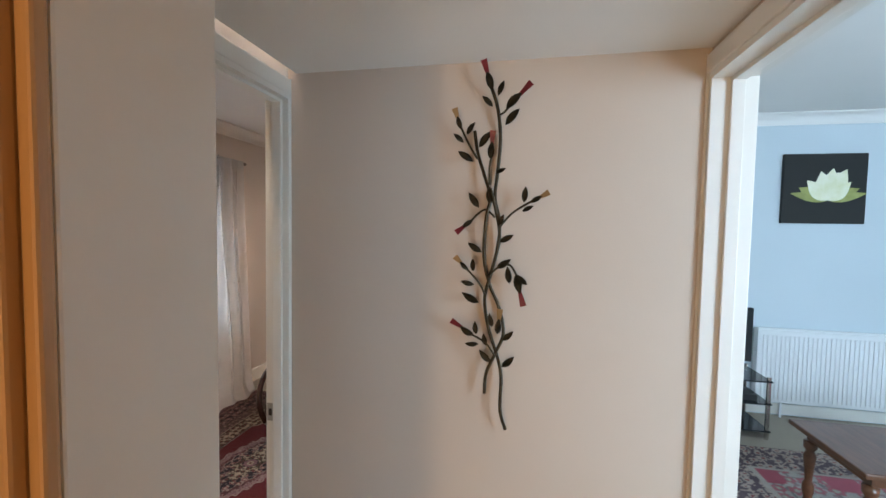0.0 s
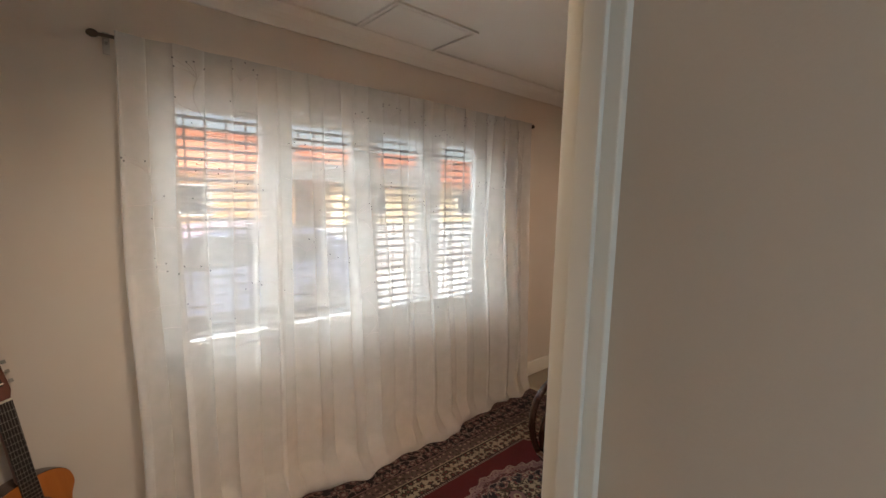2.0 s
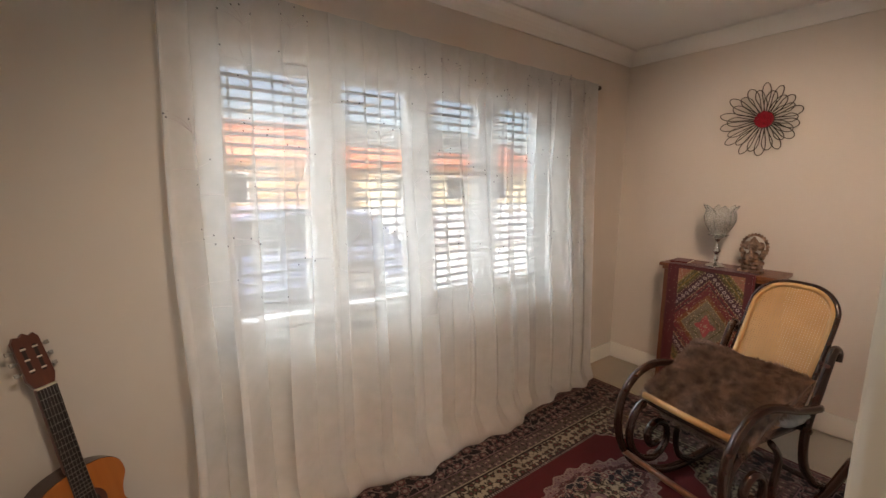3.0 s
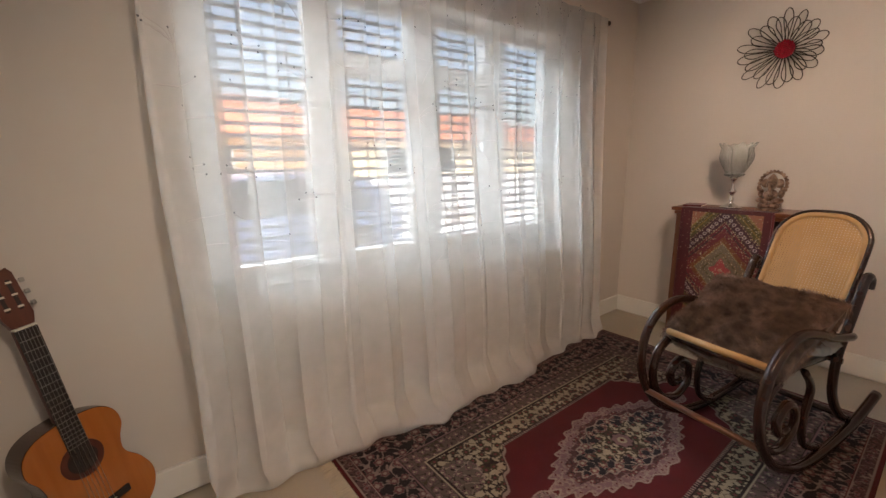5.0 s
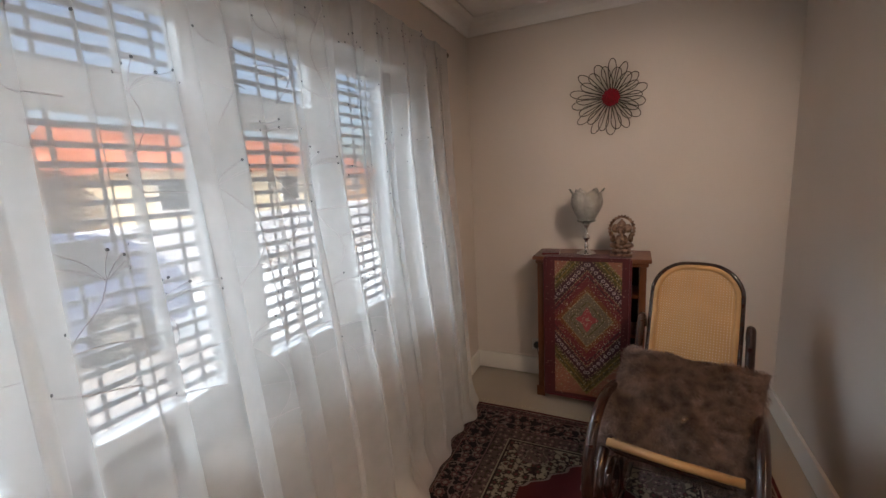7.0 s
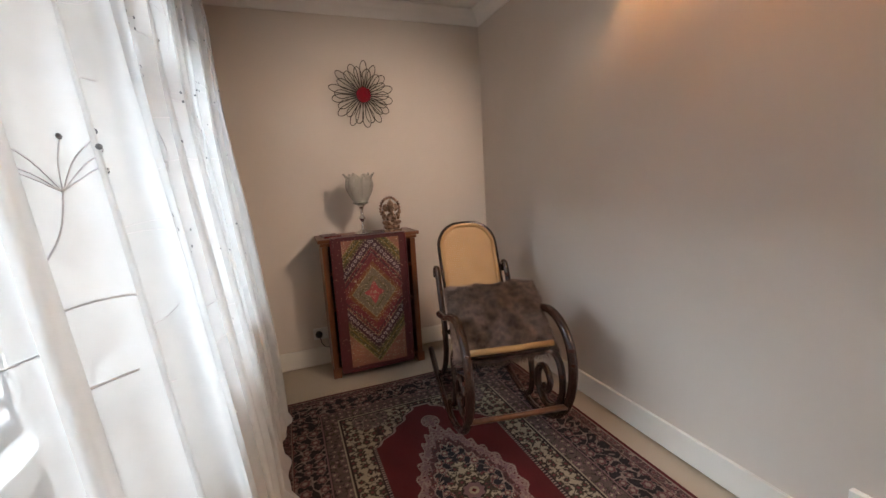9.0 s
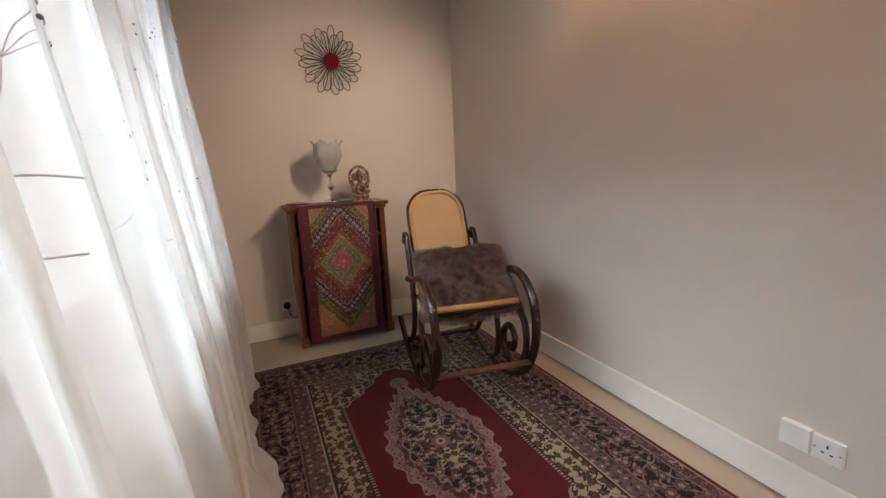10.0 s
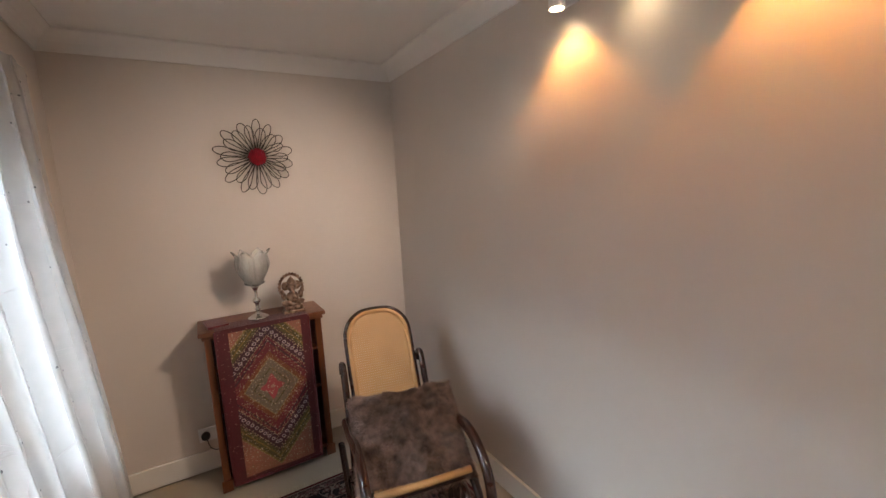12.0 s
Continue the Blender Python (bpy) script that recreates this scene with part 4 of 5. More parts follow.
bm = bmesh.new()
n = 26
for side in (-1, 1):
    g = [[bm.verts.new(cushion_at(-1 + 2 * i / n, -1 + 2 * j / n, side)) for i in range(n + 1)] for j in range(n + 1)]
    for j in range(n):
        for i in range(n):
            q = (g[j][i], g[j][i + 1], g[j + 1][i + 1], g[j + 1][i])
            bm.faces.new(q if side > 0 else q[::-1])
bmesh.ops.remove_doubles(bm, verts=bm.verts, dist=0.0005)
part("cover", bm, M_FUR, cushion, smooth=True)
rnd = random.Random(11)
vs, fs = [], []
for k in range(34000):
    a, b, side = rnd.uniform(-1, 1), rnd.uniform(-1, 1), 1 if rnd.random() < 0.72 else -1
    p0 = cushion_at(a, b, side)
    grad = (PW * a ** 3 * 0.8 + PU * b ** 3 * 0.8 + PN * side).normalized()
    comb = Vector((noise.noise(p0 * 9), noise.noise(p0 * 9 + Vector((5, 0, 0))), noise.noise(p0 * 9 + Vector((0, 7, 0))))) * 0.9 - PU * 0.5
    d = (grad * 0.65 + comb + Vector((rnd.uniform(-1, 1), rnd.uniform(-1, 1), rnd.uniform(-1, 1))) * 0.3).normalized()
    ln = rnd.uniform(0.014, 0.032)
    w = d.orthogonal().normalized() * 0.0010
    i = len(vs)
    vs += [tuple(p0 - w), tuple(p0 + w), tuple(p0 + d * ln * 0.6 + w * 0.5 + grad * 0.002), tuple(p0 + d * ln)]
    fs += [(i, i + 1, i + 2), (i, i + 2, i + 3)]
me = bpy.data.meshes.new("fur")
me.from_pydata(vs, [], fs)
me.materials.append(M_FUR)
ob = tagged(new("fur", me), kind="stuff")
ob.parent = cushion

# printed cotton pad under the fur cushion
bm = bmesh.new()
res = bmesh.ops.create_icosphere(bm, subdivisions=4, radius=1.0)
for v in res["verts"]:
    q = v.co.copy()
    q = Vector([math.copysign(abs(c) ** 0.7, c) for c in q])
    f = 1 + 0.06 * noise.noise(q * 2.2) + 0.03 * noise.noise(q * 6)
    v.co = Vector((q.x * 0.165 * f, q.y * 0.17 * f, q.z * 0.036 * f))
pad = tagged(mesh_object("seat_pad", bm, M_BAG, True), "white printed cotton seat pad under the fur cushion", "cushion")
pad.matrix_basis = pose(-1.035, 3.385, 0.517, -6, 0, -10.4)

# ---- cabinet with its hanging cloth ----
cabinet = thing("cabinet", (-1.55, 4.20, 0.0), 0, "low reddish wood open cabinet against the wall", "cabinet")
part("top", one_box(-0.345, 0.345, -0.03, 0.272, 0.945, 0.97, bevel=0.006), M_CABWOOD, cabinet)
part("moulding", one_box(-0.33, 0.33, -0.015, 0.268, 0.92, 0.944, bevel=0.008), M_CABWOOD, cabinet)
for a in (-0.32, 0.282):
    part("side_panel", one_box(a, a + 0.038, -0.002, 0.265, 0.0, 0.919, bevel=0.004), M_CABWOOD, cabinet)
for z in (0.05, 0.47, 0.72):
    part("shelf", one_box(-0.281, 0.281, 0.012, 0.255, z, z + 0.02, bevel=0.003), M_CABWOOD, cabinet)
# The recess's shade is put into this panel's colour.
part("back_panel", one_box(-0.281, 0.281, 0.256, 0.264, 0.03, 0.918), M_DARK, cabinet, "cabinet back coloured near black for the shade inside")
for a in (-0.33, 0.274):
    part("plinth", one_box(a, a + 0.056, -0.012, -0.0025, 0.0, 0.07, bevel=0.003), M_CABWOOD, cabinet)


def cloth_motif(u, v):
    """Patchwork of nested diamonds with round mirrors; u across, v from the hem upwards."""
    x, y = (u - 0.5) * 0.46, (v - 0.5) * 0.93
    c = np.zeros(x.shape + (3,))
    full = np.ones(x.shape, bool)
    put(c, full, (0.115, 0.008, 0.014))
    ax, ay = np.abs(x), np.abs(y)
    panel = (x > -0.172) & (x < 0.188) & (ay < 0.440)
    px, dy = x - 0.008, np.abs(y - 0.070)
    dm = np.abs(px) / 0.14 + dy / 0.18
    GOLD, SALMON, WINE, MOSS, PINK, TAUPE = (0.30, 0.20, 0.035), (0.46, 0.175, 0.105), (0.17, 0.014, 0.026), (0.12, 0.095, 0.020), (0.50, 0.08, 0.085), (0.23, 0.18, 0.115)
    PLUM = (0.070, 0.014, 0.026)
    tw = 0.5 + 0.5 * np.sin(x * 900) * np.sin(y * 870)
    put(c, panel, SALMON)
    bands = ((2.78, GOLD), (2.70, MOSS), (2.52, GOLD), (2.46, MOSS), (2.30, PLUM), (1.76, WINE), (1.62, PLUM), (1.54, (0.21, 0.020, 0.030)), (1.22, (0.26, 0.075, 0.022)), (1.03, GOLD), (0.99, TAUPE), (0.68, MOSS), (0.62, TAUPE))
    for lim, col in bands:
        put(c, panel & (dm < lim), col)
    put(c, panel & (dm < 0.40 + 0.05 * np.cos(4 * np.arctan2(y - 0.07, px))), PINK)
    put(c, np.hypot(px, y - 0.07) < 0.010, (0.55, 0.30, 0.22))
    # little round mirrors in white stitched rings along the outer chevrons
    t = np.abs(px) / 0.14 - dy / 0.18
    k = np.round(t * 3.7) / 3.7
    mid = 2.0
    d = np.hypot(np.abs(px) - 0.14 * (mid + k) / 2, dy - 0.18 * (mid - k) / 2)
    on = panel & (np.abs(dm - mid) < 0.24)
    put(c, on & (d < 0.0102), (0.62, 0.50, 0.50))
    put(c, on & (d < 0.0056), (0.04, 0.012, 0.02))
    # metallic thread
    spark = np.modf(np.abs(np.sin(np.floor(x * 260) * 12.9898 + np.floor(y * 260) * 78.233) * 43758.5))[0]
    scroll = np.sin(x * 190 + 2 * np.sin(y * 130)) * np.sin(y * 180 + 2 * np.sin(x * 140))
    put(c, panel & (scroll > 0.80) & (dm > 0.45) & (np.abs(dm - mid) > 0.24), (0.36, 0.22, 0.09))
    put(c, panel & (spark > 0.955), (0.75, 0.64, 0.46))
    put(c, ~panel & (spark > 0.985), (0.50, 0.28, 0.22))
    for lim in (2.78, 2.24, 1.76, 0.99):
        put(c, panel & (np.abs(dm - lim) < 0.016) & (np.sin(x * 520) > -0.2), (0.55, 0.43, 0.24))
    return c * (0.8 + 0.4 * tw)[:, None]


def cloth_place(u, v):
    """Hangs from the cabinet's top over its front edge."""
    l = v * 1.06
    fold = np.clip((l - 0.925) / 0.03, 0, 1)
    x = (u - 0.5) * 0.50
    z = 0.045 + np.minimum(l, 0.929)
    y = -0.038 + np.clip(l - 0.929, 0, 1) - 0.004 * np.sin(x * 23) * (1 - v) - 0.008 * np.exp(-((u) / 0.06) ** 2) * (1 - fold)
    z = z + 0.0015 * np.sin(x * 40) * fold * 0
    return np.stack([x, y, z], 1)


hanging = thing("embroidered_hanging", (-1.565, 4.195, 0.0), 0, "maroon patchwork cloth with mirrors and gold thread draped over the cabinet", "cloth")
ob = motif_sheet("panel", 200, 400, cloth_place, lambda u, v: cloth_motif(u, np.clip(v * 1.06 / 0.93, 0, 1.05)), M_CLOTH, 0.004)
ob.parent = hanging
bm = bmesh.new()
tube(bm, [(-0.25, -0.040, 0.046), (0.0, -0.042, 0.044), (0.25, -0.040, 0.046)], 0.007, 8)
part("hem", bm, M_MAROON, hanging, "padded maroon hem")
for sx in (-0.25, 0.25):
    bm = bmesh.new()
    tube(bm, [(sx, -0.040, 0.046 + 0.92 * k / 6) for k in range(7)], 0.007, 8)
    part("edge_binding", bm, M_MAROON, hanging, "padded maroon edge")

book = thing("notebook", (-1.80, 4.31, 0.97), 8, "thin dark red book lying on the cabinet", "book")
part("cover", one_box(-0.055, 0.055, -0.08, 0.08, 0.0, 0.014, bevel=0.002), M_MAROON, book)
part("pages", one_box(-0.050, 0.0565, -0.076, 0.076, 0.003, 0.011), M_BONE, book)

# ---- glass goblet candle holder ----
goblet = thing("candle_holder", (-1.575, 4.27, 0.977), 0, "tulip shaped pressed glass candle holder on a silver stem", "candle holder")
bm = bmesh.new()
lathe(bm, [(0.058, 0.0), (0.060, 0.004), (0.052, 0.010), (0.030, 0.020), (0.015, 0.030), (0.011, 0.042), (0.017, 0.052), (0.011, 0.062), (0.010, 0.085), (0.020, 0.098), (0.024, 0.106), (0.020, 0.114), (0.010, 0.124), (0.010, 0.165), (0.018, 0.180), (0.024, 0.190), (0.022, 0.196)], 28)
part("stem", bm, M_CHROME, goblet, "polished silver stem and foot", smooth=True)
bm = bmesh.new()
lathe(bm, [(0.0, 0.194), (0.030, 0.196), (0.055, 0.208), (0.058, 0.214), (0.028, 0.206), (0.0, 0.204)], 20)
part("cup_base", bm, M_CRYSTAL, goblet, smooth=True)
for k in range(6):
    bm = bmesh.new()
    rows = []
    for j in range(13):
        l = j / 12
        rad = 0.032 + 0.066 * math.sin(math.pi * min(1.0, l * 1.15 + 0.03) * 0.56) - 0.014 * soft(l, 0.5, 0.85) + 0.022 * soft(l, 0.82, 1.0)
        wid = radians(33) * (1.0 if l < 0.72 else max(0.02, math.cos((l - 0.72) / 0.28 * math.pi / 2)))
        rows.append([((rad + 0.004 * math.cos(q * 3)) * math.cos(radians(60 * k) + wid * q), (rad + 0.004 * math.cos(q * 3)) * math.sin(radians(60 * k) + wid * q), 0.204 + 0.205 * l) for q in (-1, -0.66, -0.33, 0, 0.33, 0.66, 1)])
    outer = [[bm.verts.new(q) for q in r] for r in rows]
    inner = [[bm.verts.new((q[0] * 0.955, q[1] * 0.955, q[2])) for q in r] for r in rows]
    for gset in (outer, inner):
        for j in range(12):
            for i in range(6):
                bm.faces.new((gset[j][i], gset[j][i + 1], gset[j + 1][i + 1], gset[j + 1][i]))
    for j in range(12):
        for i in (0, 6):
            bm.faces.new((outer[j][i], outer[j + 1][i], inner[j + 1][i], inner[j][i]))
    for i in range(6):
        for j in (0, 12):
            bm.faces.new((outer[j][i], outer[j][i + 1], inner[j][i + 1], inner[j][i]))
    part("petal", bm, M_CRYSTAL, goblet, "pointed pressed glass petal", smooth=True)

# ---- small seated figurine (one plain mesh) ----
bm = bmesh.new()
box(bm, -0.062, 0.062, -0.038, 0.038, 0.0, 0.018, bevel=0.004)
box(bm, -0.054, 0.054, -0.034, 0.034, 0.018, 0.048, bevel=0.010)
for sx in (-1, 1):
    ball(bm, (sx * 0.036, -0.012, 0.066), 0.030, (1.15, 1.0, 0.62))
    ball(bm, (sx * 0.050, 0.0, 0.108), 0.018, (0.9, 0.9, 1.5))
    ball(bm, (sx * 0.058, -0.016, 0.136), 0.013, (1, 1, 1.3))
    ball(bm, (sx * 0.034, 0.004, 0.168), 0.024, (1.0, 0.45, 1.15))
    ball(bm, (sx * 0.020, -0.026, 0.054), 0.014, (1.6, 1, 0.7))
ball(bm, (0, -0.006, 0.096), 0.040, (1.0, 0.85, 0.95))
ball(bm, (0, -0.006, 0.160), 0.030, (0.95, 0.9, 1.0))
tube(bm, smooth_line([(0, -0.030, 0.160), (0, -0.042, 0.135), (0.006, -0.046, 0.110), (0.018, -0.044, 0.092)], 4), 0.012, 8, r1=0.006)
lathe(bm, [(0.026, 0.180), (0.028, 0.190), (0.020, 0.205), (0.010, 0.216), (0.004, 0.226)], 12, (0, -0.004, 0))
tube(bm, [(0.066 * math.cos(radians(g)), 0.014, 0.158 + 0.078 * math.sin(radians(g))) for g in range(-40, 221, 13)], 0.0075, 8)
for g in range(-35, 216, 14):
    ball(bm, (0.072 * math.cos(radians(g)), 0.014, 0.158 + 0.084 * math.sin(radians(g))), 0.0075, u=6, v=5)
figure = tagged(mesh_object("figurine", bm, M_BRONZE, True), "small bronze seated figurine with an arched back on the cabinet", "figurine")
figure.location = (-1.372, 4.27, 0.971)

# ---- wire flower on the end wall ----
flower = thing("wire_flower", (-1.455, 4.478, 1.935), 0, "wire daisy wall decoration with a red beaded centre", "wall decoration")
rnd = random.Random(21)
count = 28
for k in range(count):
    ang = 2 * math.pi * k / count + rnd.uniform(-0.05, 0.05)
    ln = 0.218 * (1 + 0.09 * math.cos(ang - 3.5)) * (1.0 if k % 2 else 0.86) * rnd.uniform(0.96, 1.05)
    wd = rnd.uniform(0.022, 0.029)
    dep = -0.012 - 0.016 * (k % 2) - 0.03 * rnd.random()
    ca, sa = math.cos(ang), math.sin(ang)
    loop = [(0.045, 0.0), (0.10, wd * 0.55), (ln * 0.74, wd), (ln * 0.93, wd * 0.72), (ln, 0.0), (ln * 0.93, -wd * 0.72), (ln * 0.74, -wd), (0.10, -wd * 0.55)]
    pts = [(r * ca - q * sa, -0.008 + dep * (r / ln) ** 1.5, r * sa + q * ca) for r, q in loop]
    bm = bmesh.new()
    tube(bm, smooth_line(pts, 4, closed=True), 0.0027, 6, closed=True)
    part("wire_petal", bm, M_WIRE, flower, smooth=True)
bm = bmesh.new()
lathe(bm, [(0.052, 0.0), (0.050, 0.012), (0.035, 0.020), (0.004, 0.024)], 24, m=pose(0, -0.006, 0, 90, 0, 0))
hub = part("centre", bm, M_BEAD, flower, "dark red centre")
bm = bmesh.new()
for k in range(75):
    r = 0.051 * math.sqrt((k + 0.5) / 75)
    g = k * 2.39996
    ball(bm, (r * math.cos(g), -0.024 - 0.014 * (1 - (r / 0.052) ** 2), r * math.sin(g)), 0.0056, u=7, v=5)
part("beads", bm, M_BEAD, hub, "cluster of red glass beads", smooth=True)

# ---- metal branch on the lobby wall ----
branch = thing("metal_branch", (0.21, HALL_N - 0.002, 1.57), 0, "bronzed metal branch wall sculpture with red buds", "wall sculpture")


def on_wall(px, py, d=0.03):
    """Design units (thousandths) to the branch's own space."""
    return Vector((-0.003 + (px - 268) * 0.000935 + (py - 110) * 0.000031, -d, 0.566 - (py - 110) * 0.000998))


STEMS = (
    [(325, 1242), (308, 1180), (312, 1080), (300, 1020), (270, 930), (258, 840), (275, 770), (300, 690), (312, 600), (296, 520), (303, 450), (315, 340), (308, 250), (290, 190)],
    [(256, 1132), (262, 1070), (290, 1010), (320, 940), (305, 860), (275, 790), (258, 700), (268, 580), (282, 520), (262, 450), (240, 380), (230, 310)],
    [(282, 490), (300, 560), (310, 640), (290, 720), (272, 780)],
    [(240, 400), (210, 350), (186, 300)],
    [(280, 480), (280, 430), (286, 400)],
    [(312, 270), (330, 262), (352, 240)],
    [(310, 610), (350, 568), (395, 540), (420, 528)],
    [(296, 580), (268, 556), (240, 570), (215, 596)],
    [(280, 755), (310, 730), (345, 725), (368, 760)],
    [(262, 820), (240, 780), (200, 738)],
    [(292, 1010), (262, 970), (215, 945)],
    [(300, 930), (306, 905)],
)
for k, st in enumerate(STEMS):
    bm = bmesh.new()
    big = k < 3
    tube(bm, smooth_line([on_wall(a, b, (0.020 + 0.012 * math.sin(b * 0.012 + k)) if big else 0.03 + 0.012 * (j / len(st))) for j, (a, b) in enumerate(st)], 5), 0.0052 if big else 0.0034, 8)
    part("stem" if big else "twig", bm, M_LEAFM, branch, smooth=True)


def leaf_mesh(p0, p1, wide, bend):
    bm = bmesh.new()
    ax = p1 - p0
    sd = ax.normalized().cross(Vector((0, 1, 0)))
    rows = []
    for j in range(7):
        t = j / 6
        w = wide * ax.length * math.sin(math.pi * t) ** 0.8 * (1.15 - 0.4 * t) + 0.0004
        c = p0 + ax * t - Vector((0, bend * math.sin(math.pi * t), 0))
        rows.append((bm.verts.new(c - sd * w - Vector((0, 0.25 * w, 0))), bm.verts.new(c), bm.verts.new(c + sd * w - Vector((0, 0.25 * w, 0)))))
    for a, b in zip(rows, rows[1:]):
        bm.faces.new((a[0], a[1], b[1], b[0]))
        bm.faces.new((a[1], a[2], b[2], b[1]))
    bmesh.ops.solidify(bm, geom=bm.faces, thickness=0.0015)
    return bm


LEAVES = ((310, 212, 330, 172), (292, 244, 260, 214), (332, 300, 378, 256), (206, 326, 236, 292), (196, 350, 164, 324), (226, 408, 178, 378), (246, 366, 288, 320), (300, 445, 334, 432),
          (244, 550, 212, 504), (390, 534, 396, 486), (384, 560, 420, 544), (306, 606, 326, 570), (310, 655, 357, 632), (252, 688, 207, 658))
LEAVES_LOW = ((300, 736, 348, 706), (342, 782, 336, 728), (398, 784, 366, 752), (222, 748, 224, 706), (226, 790, 182, 778), (240, 846, 186, 814),
              (284, 920, 276, 874), (262, 980, 256, 938), (230, 946, 228, 902), (238, 976, 194, 974), (278, 1032, 242, 990), (316, 960, 354, 926), (314, 1044, 356, 1004), (282, 540, 276, 490))
for a, b, c, d in LEAVES + LEAVES_LOW:
    part("leaf", leaf_mesh(on_wall(a, b, 0.03), on_wall(c, d, 0.042), 0.19, 0.006), M_LEAFM, branch, smooth=True)
BUDS = ((292, 198, 266, 110, True), (335, 255, 415, 184, True), (190, 312, 170, 250, False), (284, 404, 294, 320, True), (224, 588, 170, 628, True), (410, 534, 468, 504, False),
        (362, 752, 386, 846, True), (208, 744, 165, 702, False), (224, 948, 150, 902, True), (302, 940, 312, 858, False))
for a, b, c, d, red in BUDS:
    p0, p1 = on_wall(a, b, 0.036), on_wall(c, d, 0.052)
    mid = p0.lerp(p1, 0.62)
    part("bud_calyx", leaf_mesh(p0, mid, 0.20, 0.010), M_LEAFM, branch, smooth=True)
    bm = bmesh.new()
    sd = (p1 - p0).normalized().cross(Vector((0, 1, 0)))
    q0 = p0.lerp(p1, 0.5)
    f = [bm.verts.new(v) for v in (q0 - sd * 0.005, q0 + sd * 0.005, p1 + sd * 0.010, p1 - sd * 0.010)]
    bm.faces.new(f)
    bmesh.ops.solidify(bm, geom=bm.faces, thickness=0.003)
    part("bud", bm, M_REDM if red else M_CANE, branch, "red enamelled bud" if red else "pale coppery bud")

# ---- guitar ----
gx = Vector((-2.285, 0.990, 0.030))
gtop = Vector((-2.350, 0.852, 1.0))
GU = (gtop - gx).normalized()
GN = Vector((0.84, 0.54, 0.0))
GN = (GN - GU * GN.dot(GU)).normalized()
GS = GU.cross(GN).normalized()
guitar = tagged(new("guitar"), "classical guitar with an orange top leaning in the corner", "guitar")
guitar.matrix_basis = Matrix((( GS.x, GN.x, GU.x, gx.x), (GS.y, GN.y, GU.y, gx.y), (GS.z, GN.z, GU.z, gx.z), (0, 0, 0, 1)))
outline = [(0.0, 0.0), (0.09, 0.012), (0.155, 0.06), (0.178, 0.13), (0.155, 0.205), (0.115, 0.265), (0.118, 0.32), (0.138, 0.37), (0.128, 0.425), (0.085, 0.462), (0.0, 0.475)]
outline = [(q.x, q.y) for q in smooth_line([(a, b, 0) for a, b in outline + [(-a, b) for a, b in outline[-2:0:-1]]], 5, closed=True)]
bm = bmesh.new()
slab(bm, outline, -0.090, -0.003, lambda a, b, d: (a, d, b))
part("body", bm, M_GSIDE, guitar, "dark red-brown sides and back")
bm = bmesh.new()
slab(bm, [(a * 0.994, 0.237 + (b - 0.237) * 0.994) for a, b in outline], -0.0028, 0.001, lambda a, b, d: (a, d, b))
part("soundboard", bm, M_SPRUCE, guitar, "glossy orange soundboard")
ring = lambda r: [(r * math.cos(2 * math.pi * k / 32), 0.325 + r * math.sin(2 * math.pi * k / 32)) for k in range(32)]
bm = bmesh.new()
slab(bm, ring(0.062), 0.0012, 0.0018, lambda a, b, d: (a, d, b))
ro = part("rosette", bm, M_NECK, guitar, "dark rosette ring")
bm = bmesh.new()
slab(bm, ring(0.043), 0.0019, 0.0024, lambda a, b, d: (a, d, b))
part("sound_hole", bm, M_DARK, ro, "black sound hole")
part("bridge", one_box(-0.085, 0.085, 0.0012, 0.011, 0.125, 0.150, bevel=0.003), M_BOARD, guitar, "dark bridge")
part("saddle", one_box(-0.037, 0.037, 0.0112, 0.014, 0.136, 0.139), M_BONE, guitar)
bm = bmesh.new()
box(bm, -0.027, 0.027, -0.022, 0.003, 0.476, 0.80, bevel=0.008)
part("neck", bm, M_NECK, guitar)
part("fingerboard", one_box(-0.028, 0.028, 0.0034, 0.009, 0.362, 0.798, bevel=0.001), M_BOARD, guitar, "dark fretted fingerboard")
for k in range(1, 19):
    l = 0.80 - 0.65 * (1 - 2 ** (-k / 12))
    part("fret", one_box(-0.0275, 0.0275, 0.0092, 0.0102, l - 0.001, l + 0.001), M_STEEL, guitar)
part("nut", one_box(-0.027, 0.027, -0.01, 0.0115, 0.799, 0.805, bevel=0.001), M_BONE, guitar)
head_turn = pose(0, 0, 0.806, 10, 0, 0)
bm = bmesh.new()
slab(bm, [(-0.027, 0.0), (0.027, 0.0), (0.038, 0.03), (0.036, 0.165), (0.026, 0.182), (0.012, 0.176), (0.0, 0.188), (-0.012, 0.176), (-0.026, 0.182), (-0.036, 0.165), (-0.038, 0.03)], -0.016, 0.002, lambda a, b, d: head_turn @ Vector((a, d, b)))
hd = part("headstock", bm, M_NECK, guitar, "red-brown slotted headstock")
